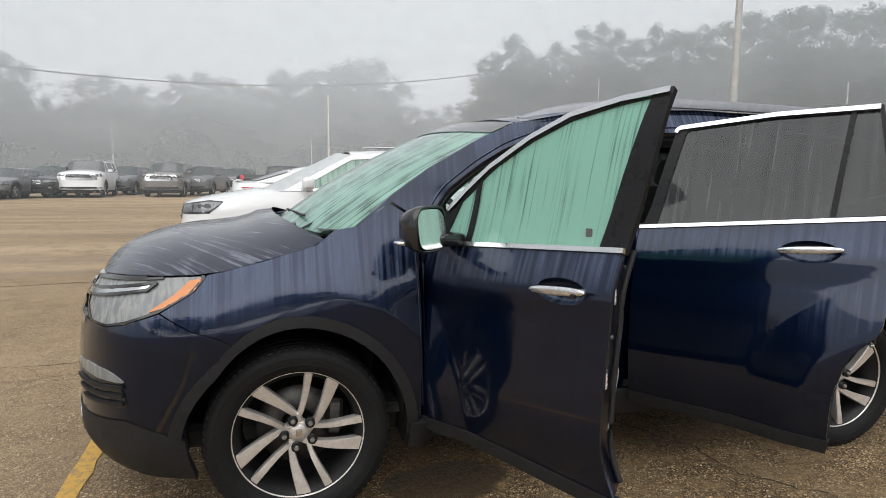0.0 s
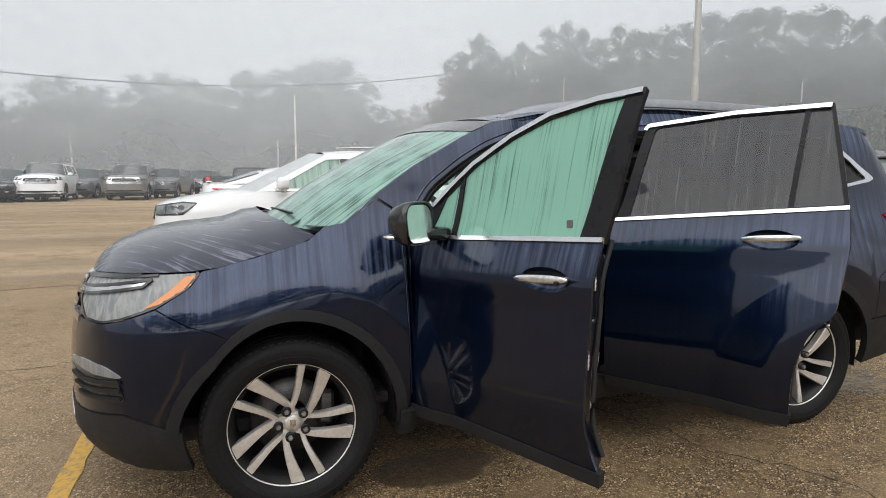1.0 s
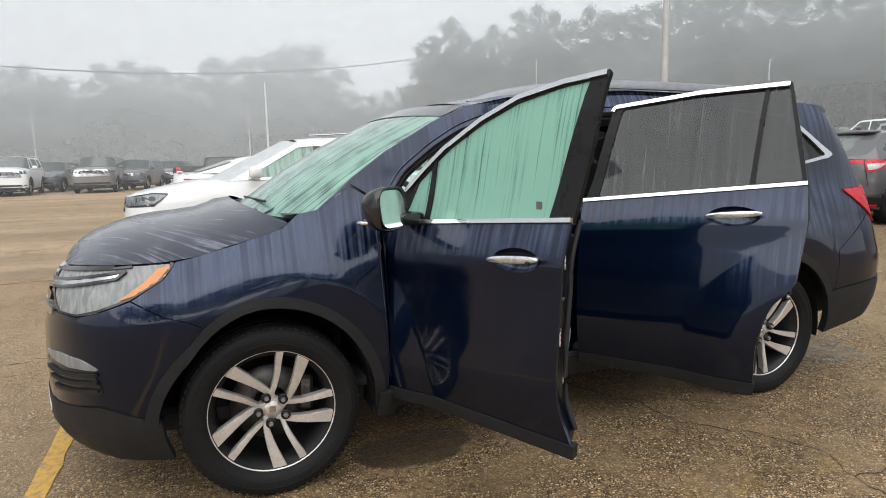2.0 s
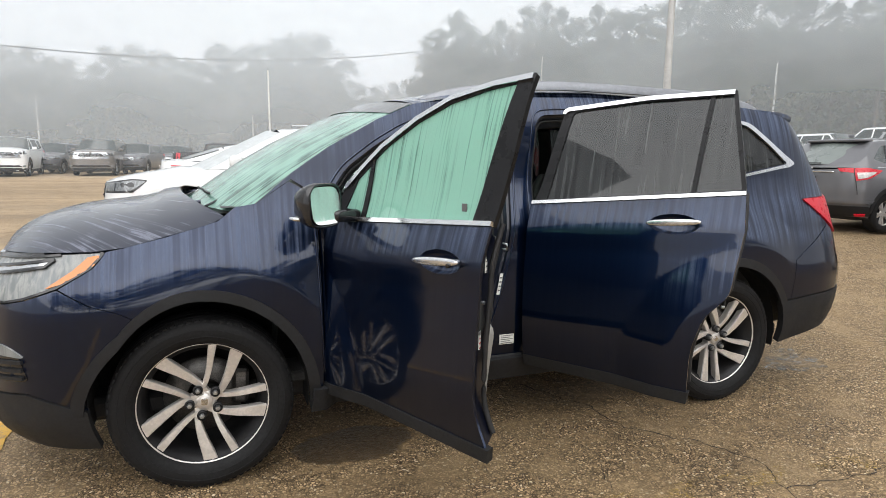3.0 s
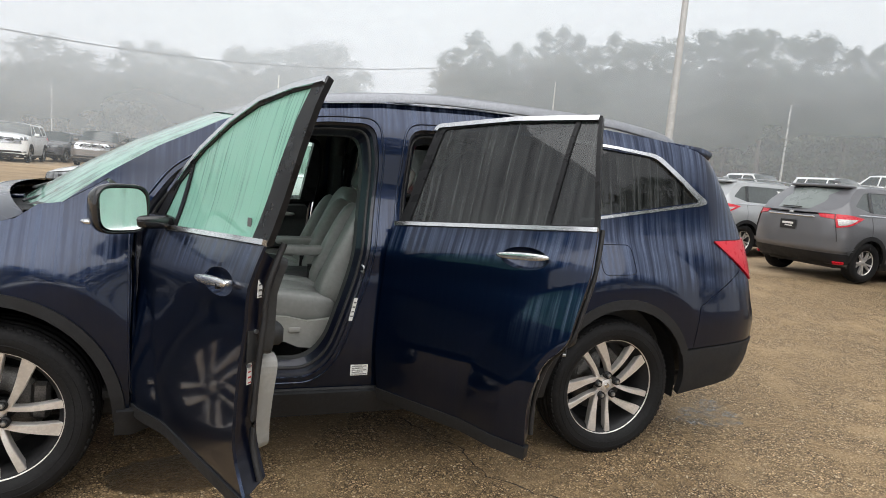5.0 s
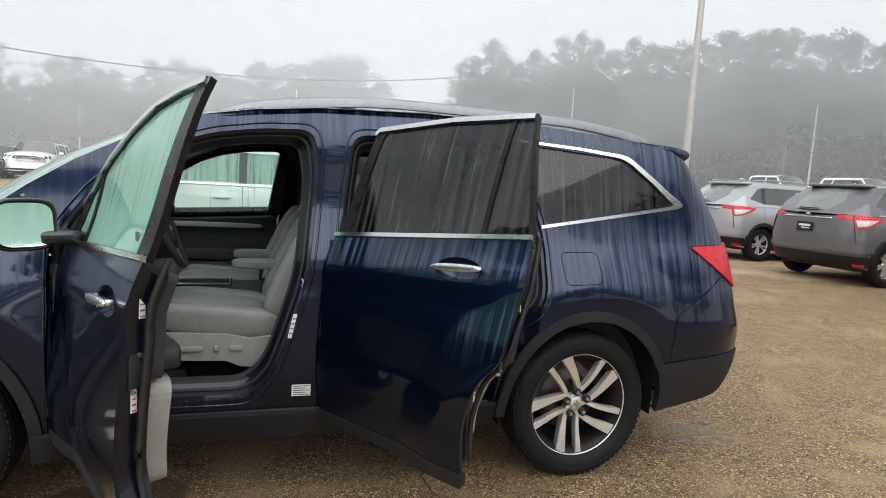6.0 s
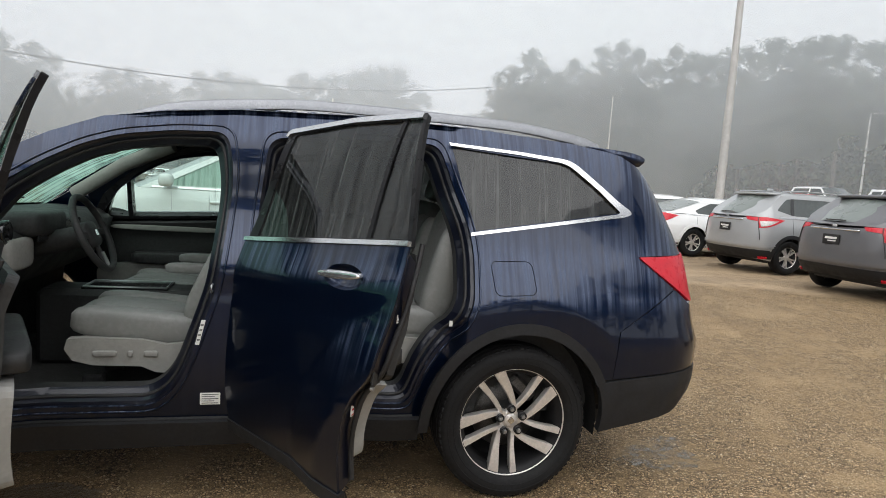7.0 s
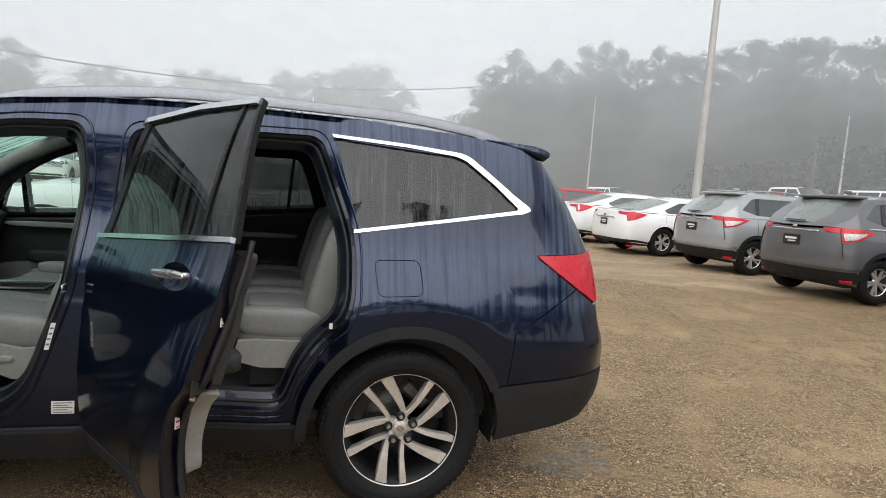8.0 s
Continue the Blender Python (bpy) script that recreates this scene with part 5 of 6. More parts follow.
def parked_car(name, label, at, colour, length=4.55, wide=0.91, high=1.66, base=2.66, fo=0.90, wheel=0.34, kind="suv", belt_z=1.05, hood_z=0.98, near=False, clad=True, cowl=0.42,
               roof0=1.05, roof1=None, group="parked cars", plate=True, lamp="wrap", green=False, rails=False, category="car", raked=False, boxy=False):
    """A parked car with its nose to -x, set down by its base at the pose `at`."""
    car = thing(name, label, category, group, at=at)
    ro = length - fo - base
    end = base + ro
    zr = high - 0.07
    sedan, pickup = kind == "sedan", kind == "pickup"
    roof1 = roof1 or (end - 1.50 if sedan else base - .62 if pickup else end - .42)
    deck = belt_z + (.06 if sedan else 0)
    back = {"sedan": end - .42, "pickup": base - .45}.get(kind, end - .10)
    W = wide
    tuck = near and not sedan
    sh = Shell(wide=Curve((.15, .84 * W), (.30, .94 * W), (.52, .99 * W), (.72, W), (belt_z - .16, .985 * W), (belt_z - .04, .955 * W), (belt_z + .05, .92 * W), (zr - .15, (.755 if tuck else .79) * W), (zr, (.68 if tuck else .73) * W), (high, (.60 if tuck else .66) * W)),
               nose=Curve((.15, -fo + .16), (.32, -fo + .02), (.5, -fo), (.68, -fo + .01), (hood_z - .12, -fo + (.02 if boxy else .06)), (hood_z + .02, -fo + (.07 if boxy else .17))),
               tail=Curve((.2, end - (.30 if tuck else .14)), (.38, end - (.10 if tuck else .02)), (.55, end - (.01 if tuck else 0)), (.75, end - .01), (belt_z - .1, end - (.02 if not sedan else .03)), (belt_z + .08, end - .06 if sedan else end - .09), (zr, end - .35 if not sedan else end - .2)),
               xf=-fo + .52, xr=end - .46, wheels=((0, wheel, wheel * 1.25), (base, wheel, wheel * 1.25)), flare=.012, taper=(0.2, .08, hood_z - .2, hood_z), square=(4.5, 4.5) if boxy else (2.5, 2.7 if tuck else 3.4))
    st = .07 if near else .13
    put = lambda nm, g, mt, lb="": part(nm, g, mt, car, lb)
    uN, uT = sh.xf - .6, sh.xr + .6
    ra = wheel * 1.16
    na = 12 if near else 8
    hood_line = [(uN, hood_z - .15), (uN + .25, hood_z - .125), (sh.xf - .05, hood_z - .08), (cowl - .35, hood_z - .015), (cowl, belt_z)] if raked else [(uN, hood_z - .10), (uN + .25, hood_z - .085), (sh.xf - .05, hood_z - .05), (.1, hood_z + .01), (cowl, belt_z)]
    low = [(uN, .26)] + arc(0, wheel, ra, ra, ra * 1.02, 192, -12, na) + arc(base, wheel, ra, ra, ra * 1.02, 192, -12, na) + [(uT, .32)]
    if pickup:
        top = [(uT, belt_z + .02), (back, belt_z + .02), (back - .02, belt_z)]
    else:
        top = [(uT, deck - .02), (sh.xr + .1, deck), (back - .3, deck - .02 if sedan else deck), (base * .5, belt_z)]
    rear_cut = .47 if clad else .36
    for right in (False, True):
        put("body_side", skin(sh, low + top + hood_line[::-1], step=st, right=right), colour)
        cl = CLAD if clad else colour
        put("lower_trim", skin(sh, [(uN, .23), (sh.xf - .05, .23), (-ra, .24), (-ra, .34), (sh.xf - .1, .40), (uN, .42)], step=st, off=.008, thick=.03, right=right), CLAD)
        put("lower_trim", skin(sh, [(base + ra, .28), (sh.xr, .30), (uT, .30), (uT, rear_cut), (sh.xr + .1, rear_cut), (base + ra + .02, rear_cut - .04)], step=st, off=.008, thick=.03, right=right), CLAD)
        put("sill", skin(sh, [(ra - .02, .22), (base - ra + .02, .22), (base - ra, .34), (ra, .34)], step=st, off=.006, thick=.03, right=right), cl)
        for x in (0, base):
            put("arch_trim", skin(sh, arc(x, wheel, ra + .05, ra + .05, ra * 1.02 + .05, 180, 0, na + 6) + arc(x, wheel, ra - .02, ra - .02, ra * 1.02 - .02, 0, 180, na + 6), step=st, off=.010, thick=.03, right=right), cl)
            s = 1 if right else -1
            g = Geo()
            aa = np.radians(np.linspace(-15, 195, 14))
            g.grid(np.array([[(x + ra * math.cos(t), s * y, wheel + ra * math.sin(t)) for t in aa] for y in (W * .95, W * .6)]), True, flip=s > 0)
            g.add([(x + ra * math.cos(t), s * W * .6, wheel + ra * math.sin(t)) for t in aa], [tuple(range(14))], False)
            put("wheel_liner", g, RUBBER)
            plain_wheel(car, (x, s * (W - .125), wheel), wheel, right, 5, near)
        # cabin side with its windows
        fr, rr = (roof0, zr - .03), (roof1, zr - (.05 if sedan else .03))
        mid = ((roof0 + roof1) / 2, zr)
        rear_base = (back, (deck if sedan else belt_z + .02))
        side = [(cowl + .02, belt_z + .004), fr, (roof0 + .3, zr - .005), mid, (roof1 - .25, zr - .005), rr, rear_base, (back - .3, (deck if sedan else belt_z) + .004), (base * .5, belt_z + .004)]
        xb = base * .5 + .02
        slope = (fr[1] - belt_z) / (fr[0] - cowl)
        z1, z2 = belt_z + .04, zr - .09
        f1 = cowl + (z1 - belt_z) / slope + .16
        f2 = cowl + (z2 - belt_z) / slope + .12
        panes = [corners((f1, z1), (f2, z2, .03), (xb - .05, z2 + .01, .02), (xb - .05, z1 + .005))]
        if pickup:
            panes.append(corners((xb + .03, z1), (xb + .03, z2 + .01), (roof1 - .1, z2, .03), (back - .12, z1, .02)))
        elif sedan:
            panes.append(corners((xb + .03, z1), (xb + .03, z2 + .01), (roof1 - .12, z2 - .005, .05), (back - .72, z1 + .10, .05), (back - .80, z1 + .03)))
        else:
            xc = base + .02 - .12
            panes.append(corners((xb + .03, z1), (xb + .03, z2 + .01), (xc - .06, z2 + .005), (xc + .04, z1 + .03)))
            panes.append(corners((xc + .10, z1 + .04), (xc - .0, z2, .01), (roof1 - .12, z2 - .01, .05), (min(back - .42, end - .5), z1 + .12, .04)))
        put("cabin_side", skin(sh, side, panes, step=st, off=.001, right=right), colour)
        gl = GLASS_PALE if green else CAR_GLASS
        for pane in panes:
            ob = put("side_window", skin(sh, pane, step=.15, off=-.008, thick=.004, right=right), gl)
            if green:
                ob.visible_shadow = False
        if near and not sedan and not pickup:
            xc = base - .10
            put("pillar_cover", skin(sh, [(xb - .055, z1), (xb - .055, z2 + .01), (xb + .035, z2 + .01), (xb + .035, z1)], step=.15, off=.004, thick=.004, right=right), BLACK)
            put("pillar_cover", skin(sh, [(xc + .03, z1 + .03), (xc - .065, z2 + .005), (xc + .005, z2), (xc + .105, z1 + .04)], step=.15, off=.004, thick=.004, right=right), BLACK)
            if not green:
                card = put("price_sheet", skin(sh, [(xb + .10, z1 + .08), (xb + .14, z2 - .05), (xb + .30, z2 - .05), (xb + .27, z1 + .08)], step=.2, off=.002, thick=.002, right=right), LABEL, "white price sheet behind the glass")
                g = Geo()
                for k in range(4):
                    q = z1 + .11 + .04 * k
                    skin(sh, [(xb + .14, q), (xb + .14, q + .012), (xb + .26 - .03 * (k % 2), q + .012), (xb + .26 - .03 * (k % 2), q)], step=.2, off=.0045, thick=.001, right=right, geo=g)
                part("print_block", g, INK, card)
        put("window_line", skin(sh, band([(f1 - .1, z1 - .022), (xb, z1 - .022), (back - .45, z1 - (.0 if sedan else .015))], .016), step=.2, off=.006, thick=.01, right=right), CHROME if near or sedan else BLACK)
        if near:
            for x in (xb - .01,) if pickup else (xb - .01, base - .02 if not sedan else base - .05):
                put("door_gap", skin(sh, band([(x, .36), (x + .01, .7), (x, belt_z)], .006), step=.1, off=.0025, thick=.004, right=right), RUBBER)
        for x in (xb - .24, xb + .72):
            if x < back - .3:
                p = sh.at(x, belt_z - .13) * np.array([1, -1 if right else 1, 1])
                put("door_handle", Geo().pillow((p[0], p[1] * 1.012, p[2]), (.19, .03, .03), .6, None, (10, 6)), colour)
        s = 1 if right else -1
        g = Geo().pillow((f1 + .08, s * (W + .10), belt_z + .10), (.15, .22, .15), .55, None, (14, 8))
        g.cyl((f1 + .08, s * (W - .06), belt_z + .03), (f1 + .08, s * (W + .05), belt_z + .06), .02, n=6)
        put("door_mirror", g, colour)
        # lamps
        zl = hood_z - (.18 if raked else .16)
        put("lamp_bezel", skin(sh, corners((sh.xf + .04, zl + .085, .02), (sh.xf - .09, zl - .05), (sh.xf - .37, zl - .07, .02), (sh.xf - .42, zl + .04), (sh.xf - .10, zl + .098)), step=st, off=.003, thick=.015, right=right), BLACK)
        put("headlamp", skin(sh, corners((sh.xf + .02, zl + .07, .02), (sh.xf - .10, zl - .03), (sh.xf - .36, zl - .05, .02), (sh.xf - .40, zl + .03), (sh.xf - .10, zl + .08)), step=st, off=.006, thick=.02, right=right), CAR_LENS, "clear headlamp")
        put("grille", skin(sh, [(uN, zl - .14), (uN, zl + .05), (sh.xf - .42, zl + .04), (sh.xf - .40, zl - .12)], step=st, off=.006, thick=.02, right=right), BLACK)
        if boxy:
            put("grille_frame", skin(sh, [(uN, zl - .26), (uN, zl + .09), (sh.xf - .34, zl + .09), (sh.xf - .32, zl - .24)], step=st, off=.004, thick=.02, right=right), CHROME)
        for k in range(5 if boxy else 3):
            put("grille_bar", skin(sh, band([(uN, zl + .02 - .06 * k), (sh.xf - .43, zl + .02 - .06 * k)], .018), step=.2, off=.012, thick=.012, right=right), CHROME)
        put("lower_grille", skin(sh, [(uN, .44), (uN, .54), (sh.xf - .34, .54), (sh.xf - .30, .46)], step=st, off=.006, thick=.02, right=right), BLACK)
        put("fog_lamp", skin(sh, arc(sh.xf - .26, .50, .04, .04, .04, 0, 330, 10), step=.1, off=.012, thick=.02, right=right), LENS)
        zt = belt_z - (.05 if sedan else .09)
        if lamp == "thin":
            put("tail_lamp", skin(sh, band([(sh.xr - .05, zt + .02), (sh.xr + .2, zt + .03)], .014), step=.08, off=.008, thick=.03, right=right), RED_LENS, "thin red tail lamp")
        elif lamp == "tall":
            put("tail_lamp", skin(sh, corners((sh.xr + .02, zt + .08), (sh.xr + .22, zt + .10), (sh.xr + .22, zt - .28, .02), (sh.xr + .06, zt - .26, .02)), step=st, off=.008, thick=.03, right=right), RED_LENS, "red tail lamp")
        else:
            put("tail_lamp", skin(sh, corners((sh.xr - .20, zt + .060, .01), (sh.xr + .15, zt + .105), (sh.xr + .39, zt + .095, .008), (sh.xr + .37, zt + .040, .01), (sh.xr + .27, zt + .020), (sh.xr + .255, zt - .115, .02), (sh.xr + .14, zt - .085, .02)), step=st, off=.008, thick=.03, right=right), RED_LENS, "red tail lamp")
            if not sedan:
                put("reverse_lamp", skin(sh, corners((sh.xr - .05, zt + .040), (sh.xr + .245, zt + .022), (sh.xr + .235, zt - .085, .02), (sh.xr + .135, zt - .058, .02)), step=.04, off=.013, thick=.03, right=right), PALE_LENS, "clear reversing lamp")
            if not sedan:
                put("lamp_seam", skin(sh, band([(sh.xr + .265, zt + .10), (sh.xr + .265, zt + .01), (sh.xr + .250, zt - .20), (sh.xr + .24, zt - .34)], .007), step=.05, off=.012, thick=.02, right=right), RUBBER)
            if clad and near:
                put("bumper_lip", skin(sh, band([(base + ra + .09, rear_cut + .05), (sh.xr, rear_cut + .075), (uT, rear_cut + .08)], .06), step=st, off=.022, thick=.05, right=right), colour)
        put("rear_reflector", skin(sh, band([(sh.xr + .14, rear_cut - .14), (sh.xr + .26, rear_cut - .145)], .034), step=.05, off=.03, thick=.03, right=right), RED_LENS)
        if rails:
            put("roof_rail", Geo().tube([(x, s * W * .66, high - .02 + .03 * math.sin(math.pi * (x - roof0 - .1) / (roof1 - roof0 - .1))) for x in np.linspace(roof0 + .15, roof1 - .05, 10)], .016, 6), SILVER)
    # hood, glass and roof from side to side
    hl = fine(hood_line, .1)
    lift = [((-.18 if raked else -.12) * float(smooth(p[0], cowl - .4, cowl)), (.05 if raked else .10) * float(smooth(p[0], uN, sh.xf)) * (1 - .5 * float(smooth(p[0], cowl - .3, cowl))) + .01) for p in hl]
    put("hood", across(sh.at([p[0] for p in hl], [p[1] for p in hl]), lift, 15, 2.5, thick=.02), colour)
    e = fine([(cowl + .02, belt_z + .004), (roof0, zr - .03)], .1)
    t = np.linspace(0, 1, len(e))
    put("windscreen", across(sh.at([p[0] for p in e], [p[1] for p in e]), np.stack([(-.24 if raked else -.20) + .12 * t, .01 + .03 * t], 1), 13), SCREEN_PALE if green else CAR_GLASS)
    e = fine([(roof0, zr - .03), (roof0 + .3, zr - .005), ((roof0 + roof1) / 2, zr), (roof1 - .25, zr - .005), rr], .15)
    put("roof", across(sh.at([p[0] for p in e], [p[1] for p in e]), [(0, .055)] * len(e), 13, 2.4, thick=.02), colour)
    e = fine([rr, rear_base], .1)
    t = np.linspace(0, 1, len(e))
    left = sh.at([p[0] for p in e], [p[1] for p in e])
    b = np.stack([.03 + (.10 if not pickup else 0) * t, .05 * (1 - t)], 1)
    put("rear_shell", across(left, b, 13, thick=.0), colour)
    k0, k1 = (.10, .90) if sedan else (.16, .92)
    inner = np.array([left[0] + (left[-1] - left[0]) * q for q in np.linspace(k0, k1, 6)])
    inner[:, 1] *= .84 if tuck else .90
    tb = np.linspace(k0, k1, 6)
    nrm = np.array([left[-1][2] - left[0][2], 0, left[0][0] - left[-1][0]])
    nrm = -nrm / np.linalg.norm(nrm)
    put("rear_window", across(inner + nrm * .012 + np.array([.004, 0, .004]), np.stack([.03 + (.10 if not pickup else 0) * tb, .05 * (1 - tb)], 1), 13), REAR_GLASS if near else CAR_GLASS, "rear window toned by mist and mirrored sky")
    if kind == "suv":
        put("rear_spoiler", Geo().pillow((roof1 + .02, 0, zr - .004), (.34, W * 1.27, .060), .45, None, (26, 8)), colour)
        put("rear_wiper", Geo().box((left[-1][0] + .12, .05, left[-1][2] + .07), (.03, .36, .02), .005), BLACK)
    if sedan:
        e = fine([rear_base, (sh.xr + .1, deck), (uT, deck - .02)], .08)
        put("boot_lid", across(sh.at([p[0] for p in e], [p[1] for p in e]), [(0, .03)] * len(e), 13, 2.4), colour)
        put("boot_spoiler", Geo().pillow((end - .16, 0, deck + .035), (.10, W * 1.3, .03), .5), colour)
    if pickup:
        e = fine([(back + .02, belt_z + .02), (sh.xr, belt_z + .02), (uT, belt_z + .02)], .15)
        bed = sh.at([p[0] for p in e], [p[1] for p in e])
        put("cargo_bed", across(bed * np.array([1, .9, 1]) - np.array([0, 0, .18]), [(0, 0)] * len(e), 5), CLAD)
        for s in (1, -1):
            put("bed_rail", Geo().tube([tuple(p * np.array([1, s * .96, 1])) for p in bed[:-3]], .03, 6), CLAD)
    if near and not sedan:
        put("roof_aerial", Geo().pillow((roof1 - .30, 0, high + .02), (.16, .035, .06), .6, None, (14, 8)), colour)
    put("tailgate_strip", Geo().pillow((end - (.03 if not sedan else .02), 0, belt_z - (.055 if not sedan else .10)), (.035, W * 1.05, .032), .5, None, (16, 6)), CHROME)
    if plate:
        pl = put("number_plate", Geo().box((end + .004, 0, belt_z - .22), (.014, .31, .16), .004), PLATE, "dark dealer plate insert")
        part("plate_bar", Geo().box((end + .0125, 0, belt_z - .20), (.003, .22, .035), .001), LABEL, pl, "pale plain bar")
        part("plate_bar", Geo().box((end + .0125, .02, belt_z - .245), (.003, .15, .018), .001), LABEL, pl, "pale plain bar")
    put("badge", Geo().box((end - (.015 if sedan else .045), 0, belt_z - (.06 if sedan else -.01)), (.02, .085, .065), .008), CHROME)
    put("underbody", Geo().box((base / 2, 0, .27), (length * .8, W * 1.5, .12), .03), RUBBER)
    put("cabin_floor", Geo().box((base / 2 + .25, 0, .60), (base * .75, W * 1.6, .30), .03), DARK_TRIM)
    if green:
        for x in (1.05, 1.95):
            for s in (-.4, .4):
                put("seat", Geo().pillow((x + .35, s, 1.0), (.18, .46, .75), .4), DARK_TRIM)
    return car

# ---- the lot: cars, poles, markings ----
def stand(x, y, turn=0.0):
    return pose(x, y, float(rise(x, y)), 0, 0, turn)


# the row that the SUV stands in
parked_car("crossover", "white wet crossover parked beside the navy SUV", stand(-0.20, 4.92), WHITE, 4.70, .94, 1.63, 2.68, .92, .36, belt_z=1.08, hood_z=1.06, near=True, green=True, rails=True, cowl=.26, roof0=1.12, raked=True)
parked_car("sedan", "white sedan parked tail first beside a crossover", stand(3.1, 8.1, 180), WHITE, 4.75, .92, 1.45, 2.80, .95, .33, "sedan", belt_z=1.08, hood_z=.98, clad=False, roof1=2.75, lamp="thin")
parked_car("white_suv", "large white SUV parked in the row", stand(1.5, 11.1), WHITE, 4.95, .98, 1.82, 2.85, .95, .37, belt_z=1.2, hood_z=1.12, rails=True)
parked_car("white_suv", "white SUV parked far along the row", stand(1.2, 14.2), WHITE, 4.7, .94, 1.76, 2.75, .93, .36, belt_z=1.15, hood_z=1.05)
# the row behind it, tails to the lane
parked_car("charcoal_crossover", "charcoal small crossover with black plastic cladding", stand(13.54, 4.33, 180), CHARCOAL, 4.30, .90, 1.66, 2.61, .86, .34, belt_z=1.10, hood_z=1.0, near=True, roof0=1.0, roof1=2.74)
parked_car("silver_crossover", "silver small crossover with black plastic cladding", stand(13.92, 7.27, 180), SILVER_PAINT, 4.30, .90, 1.66, 2.61, .86, .34, belt_z=1.10, hood_z=1.0, near=True, roof0=1.0, roof1=2.74, rails=True)
parked_car("white_sedan", "white sedan with a small boot spoiler", stand(14.13, 10.25, 180), WHITE, 4.90, .93, 1.47, 2.83, .95, .34, "sedan", belt_z=.97, hood_z=.90, near=True, clad=False)
parked_car("white_sedan", "white sedan standing behind another white sedan", stand(14.3, 13.2, 180), WHITE, 4.90, .93, 1.52, 2.83, .95, .34, "sedan", belt_z=1.03, hood_z=.92, clad=False)
parked_car("red_car", "red car at the far end of the row", stand(14.2, 16.2, 180), RED_PAINT, 4.6, .92, 1.60, 2.7, .92, .34, belt_z=1.05)
parked_car("charcoal_crossover", "dark crossover at the near end of the row", stand(13.55, 1.45, 180), CHARCOAL, 4.30, .90, 1.66, 2.61, .86, .34, belt_z=1.10, hood_z=1.0, near=True, roof0=1.0, roof1=2.74)
parked_car("silver_crossover", "silver crossover seen past the others", stand(13.5, -1.45, 180), SILVER_PAINT, 4.30, .90, 1.66, 2.61, .86, .34, belt_z=1.10, hood_z=1.0, roof0=1.0)
# far rows, on ground raised to fit the camera's view
rows = [(27.5, 20.0, 90, WHITE, "pickup", 1.9), (24.0, 22.5, 90, RED_PAINT, "suv", 1.6), (30.5, 17.8, 88, WHITE, "suv", 1.8), (33.5, 15.0, 86, SILVER_PAINT, "suv", 1.75), (36.0, 22.0, 88, WHITE, "pickup", 1.95),
        (32.0, 11.5, 85, WHITE, "suv", 1.78), (36.5, 11.0, 85, WHITE, "pickup", 1.9), (31.0, 7.5, 84, SILVER_PAINT, "sedan", 1.48), (36.0, 6.5, 84, WHITE, "suv", 1.8), (21.0, 26.5, 92, WHITE, "suv", 1.7),
        (33.0, 3.0, 80, CHARCOAL, "suv", 1.75), (38.0, 16.5, 87, WHITE, "suv", 1.82), (17.5, 28.0, 92, SILVER_PAINT, "sedan", 1.5)]
for i, (x, y, turn, col, kind, h) in enumerate(rows):
    word = {"pickup": "pickup truck", "suv": "SUV", "sedan": "sedan"}[kind]
    tone = {WHITE: "white", RED_PAINT: "red", SILVER_PAINT: "silver", CHARCOAL: "charcoal"}[col]
    parked_car(f"{tone}_{word}".lower().replace(" ", "_"), f"{tone} {word} in the far row before the woods", stand(x, y, turn + (180 if i % 3 == 1 else 0)), col, 5.6 if kind == "pickup" else 4.7, .94, h, 3.4 if kind == "pickup" else 2.75, .95,
               .36, kind, belt_z=h * .65, hood_z=h * .60, lamp="tall" if kind == "pickup" else "wrap", group="far row of cars", category="pickup" if kind == "pickup" else "car")
far = [(-19.0, 34.5, 80, CHARCOAL, "sedan", 1.45, "dark grey sedan facing the lane"), (-16.0, 36.0, 80, BLACK_PAINT, "suv", 1.6, "dark car half hidden behind a sedan"), (-13.2, 36.0, 92, WHITE, "suv", 1.93, "large white SUV with a roof rack facing the lane"),
       (-10.6, 40.0, 80, CHARCOAL, "suv", 1.7, "dark SUV behind the larger ones"), (-7.2, 36.5, 87, TAUPE, "suv", 1.90, "large grey-brown SUV facing the lane"), (-4.6, 39.0, 78, CHARCOAL, "suv", 1.75, "dark SUV beside a pickup"),
       (5.4, 39.0, 181, BLACK_PAINT, "pickup", 1.85, "black pickup truck turned side on"), (-22.0, 34.0, 80, BLACK_PAINT, "sedan", 1.45, "dark sedan at the row's end"), (-1.6, 44.0, 80, CHARCOAL, "suv", 1.7, "dark SUV in the far row"),
       (-20.0, 43.0, 80, SILVER_PAINT, "sedan", 1.5, "silver sedan behind the first row"), (-9.4, 45.0, 80, SILVER_PAINT, "suv", 1.7, "silver SUV behind the first row"), (-25.0, 33.5, 80, WHITE, "sedan", 1.48, "white sedan in the far row"), (12.2, 44.0, 82, WHITE, "suv", 1.7, "white SUV in the far row")]
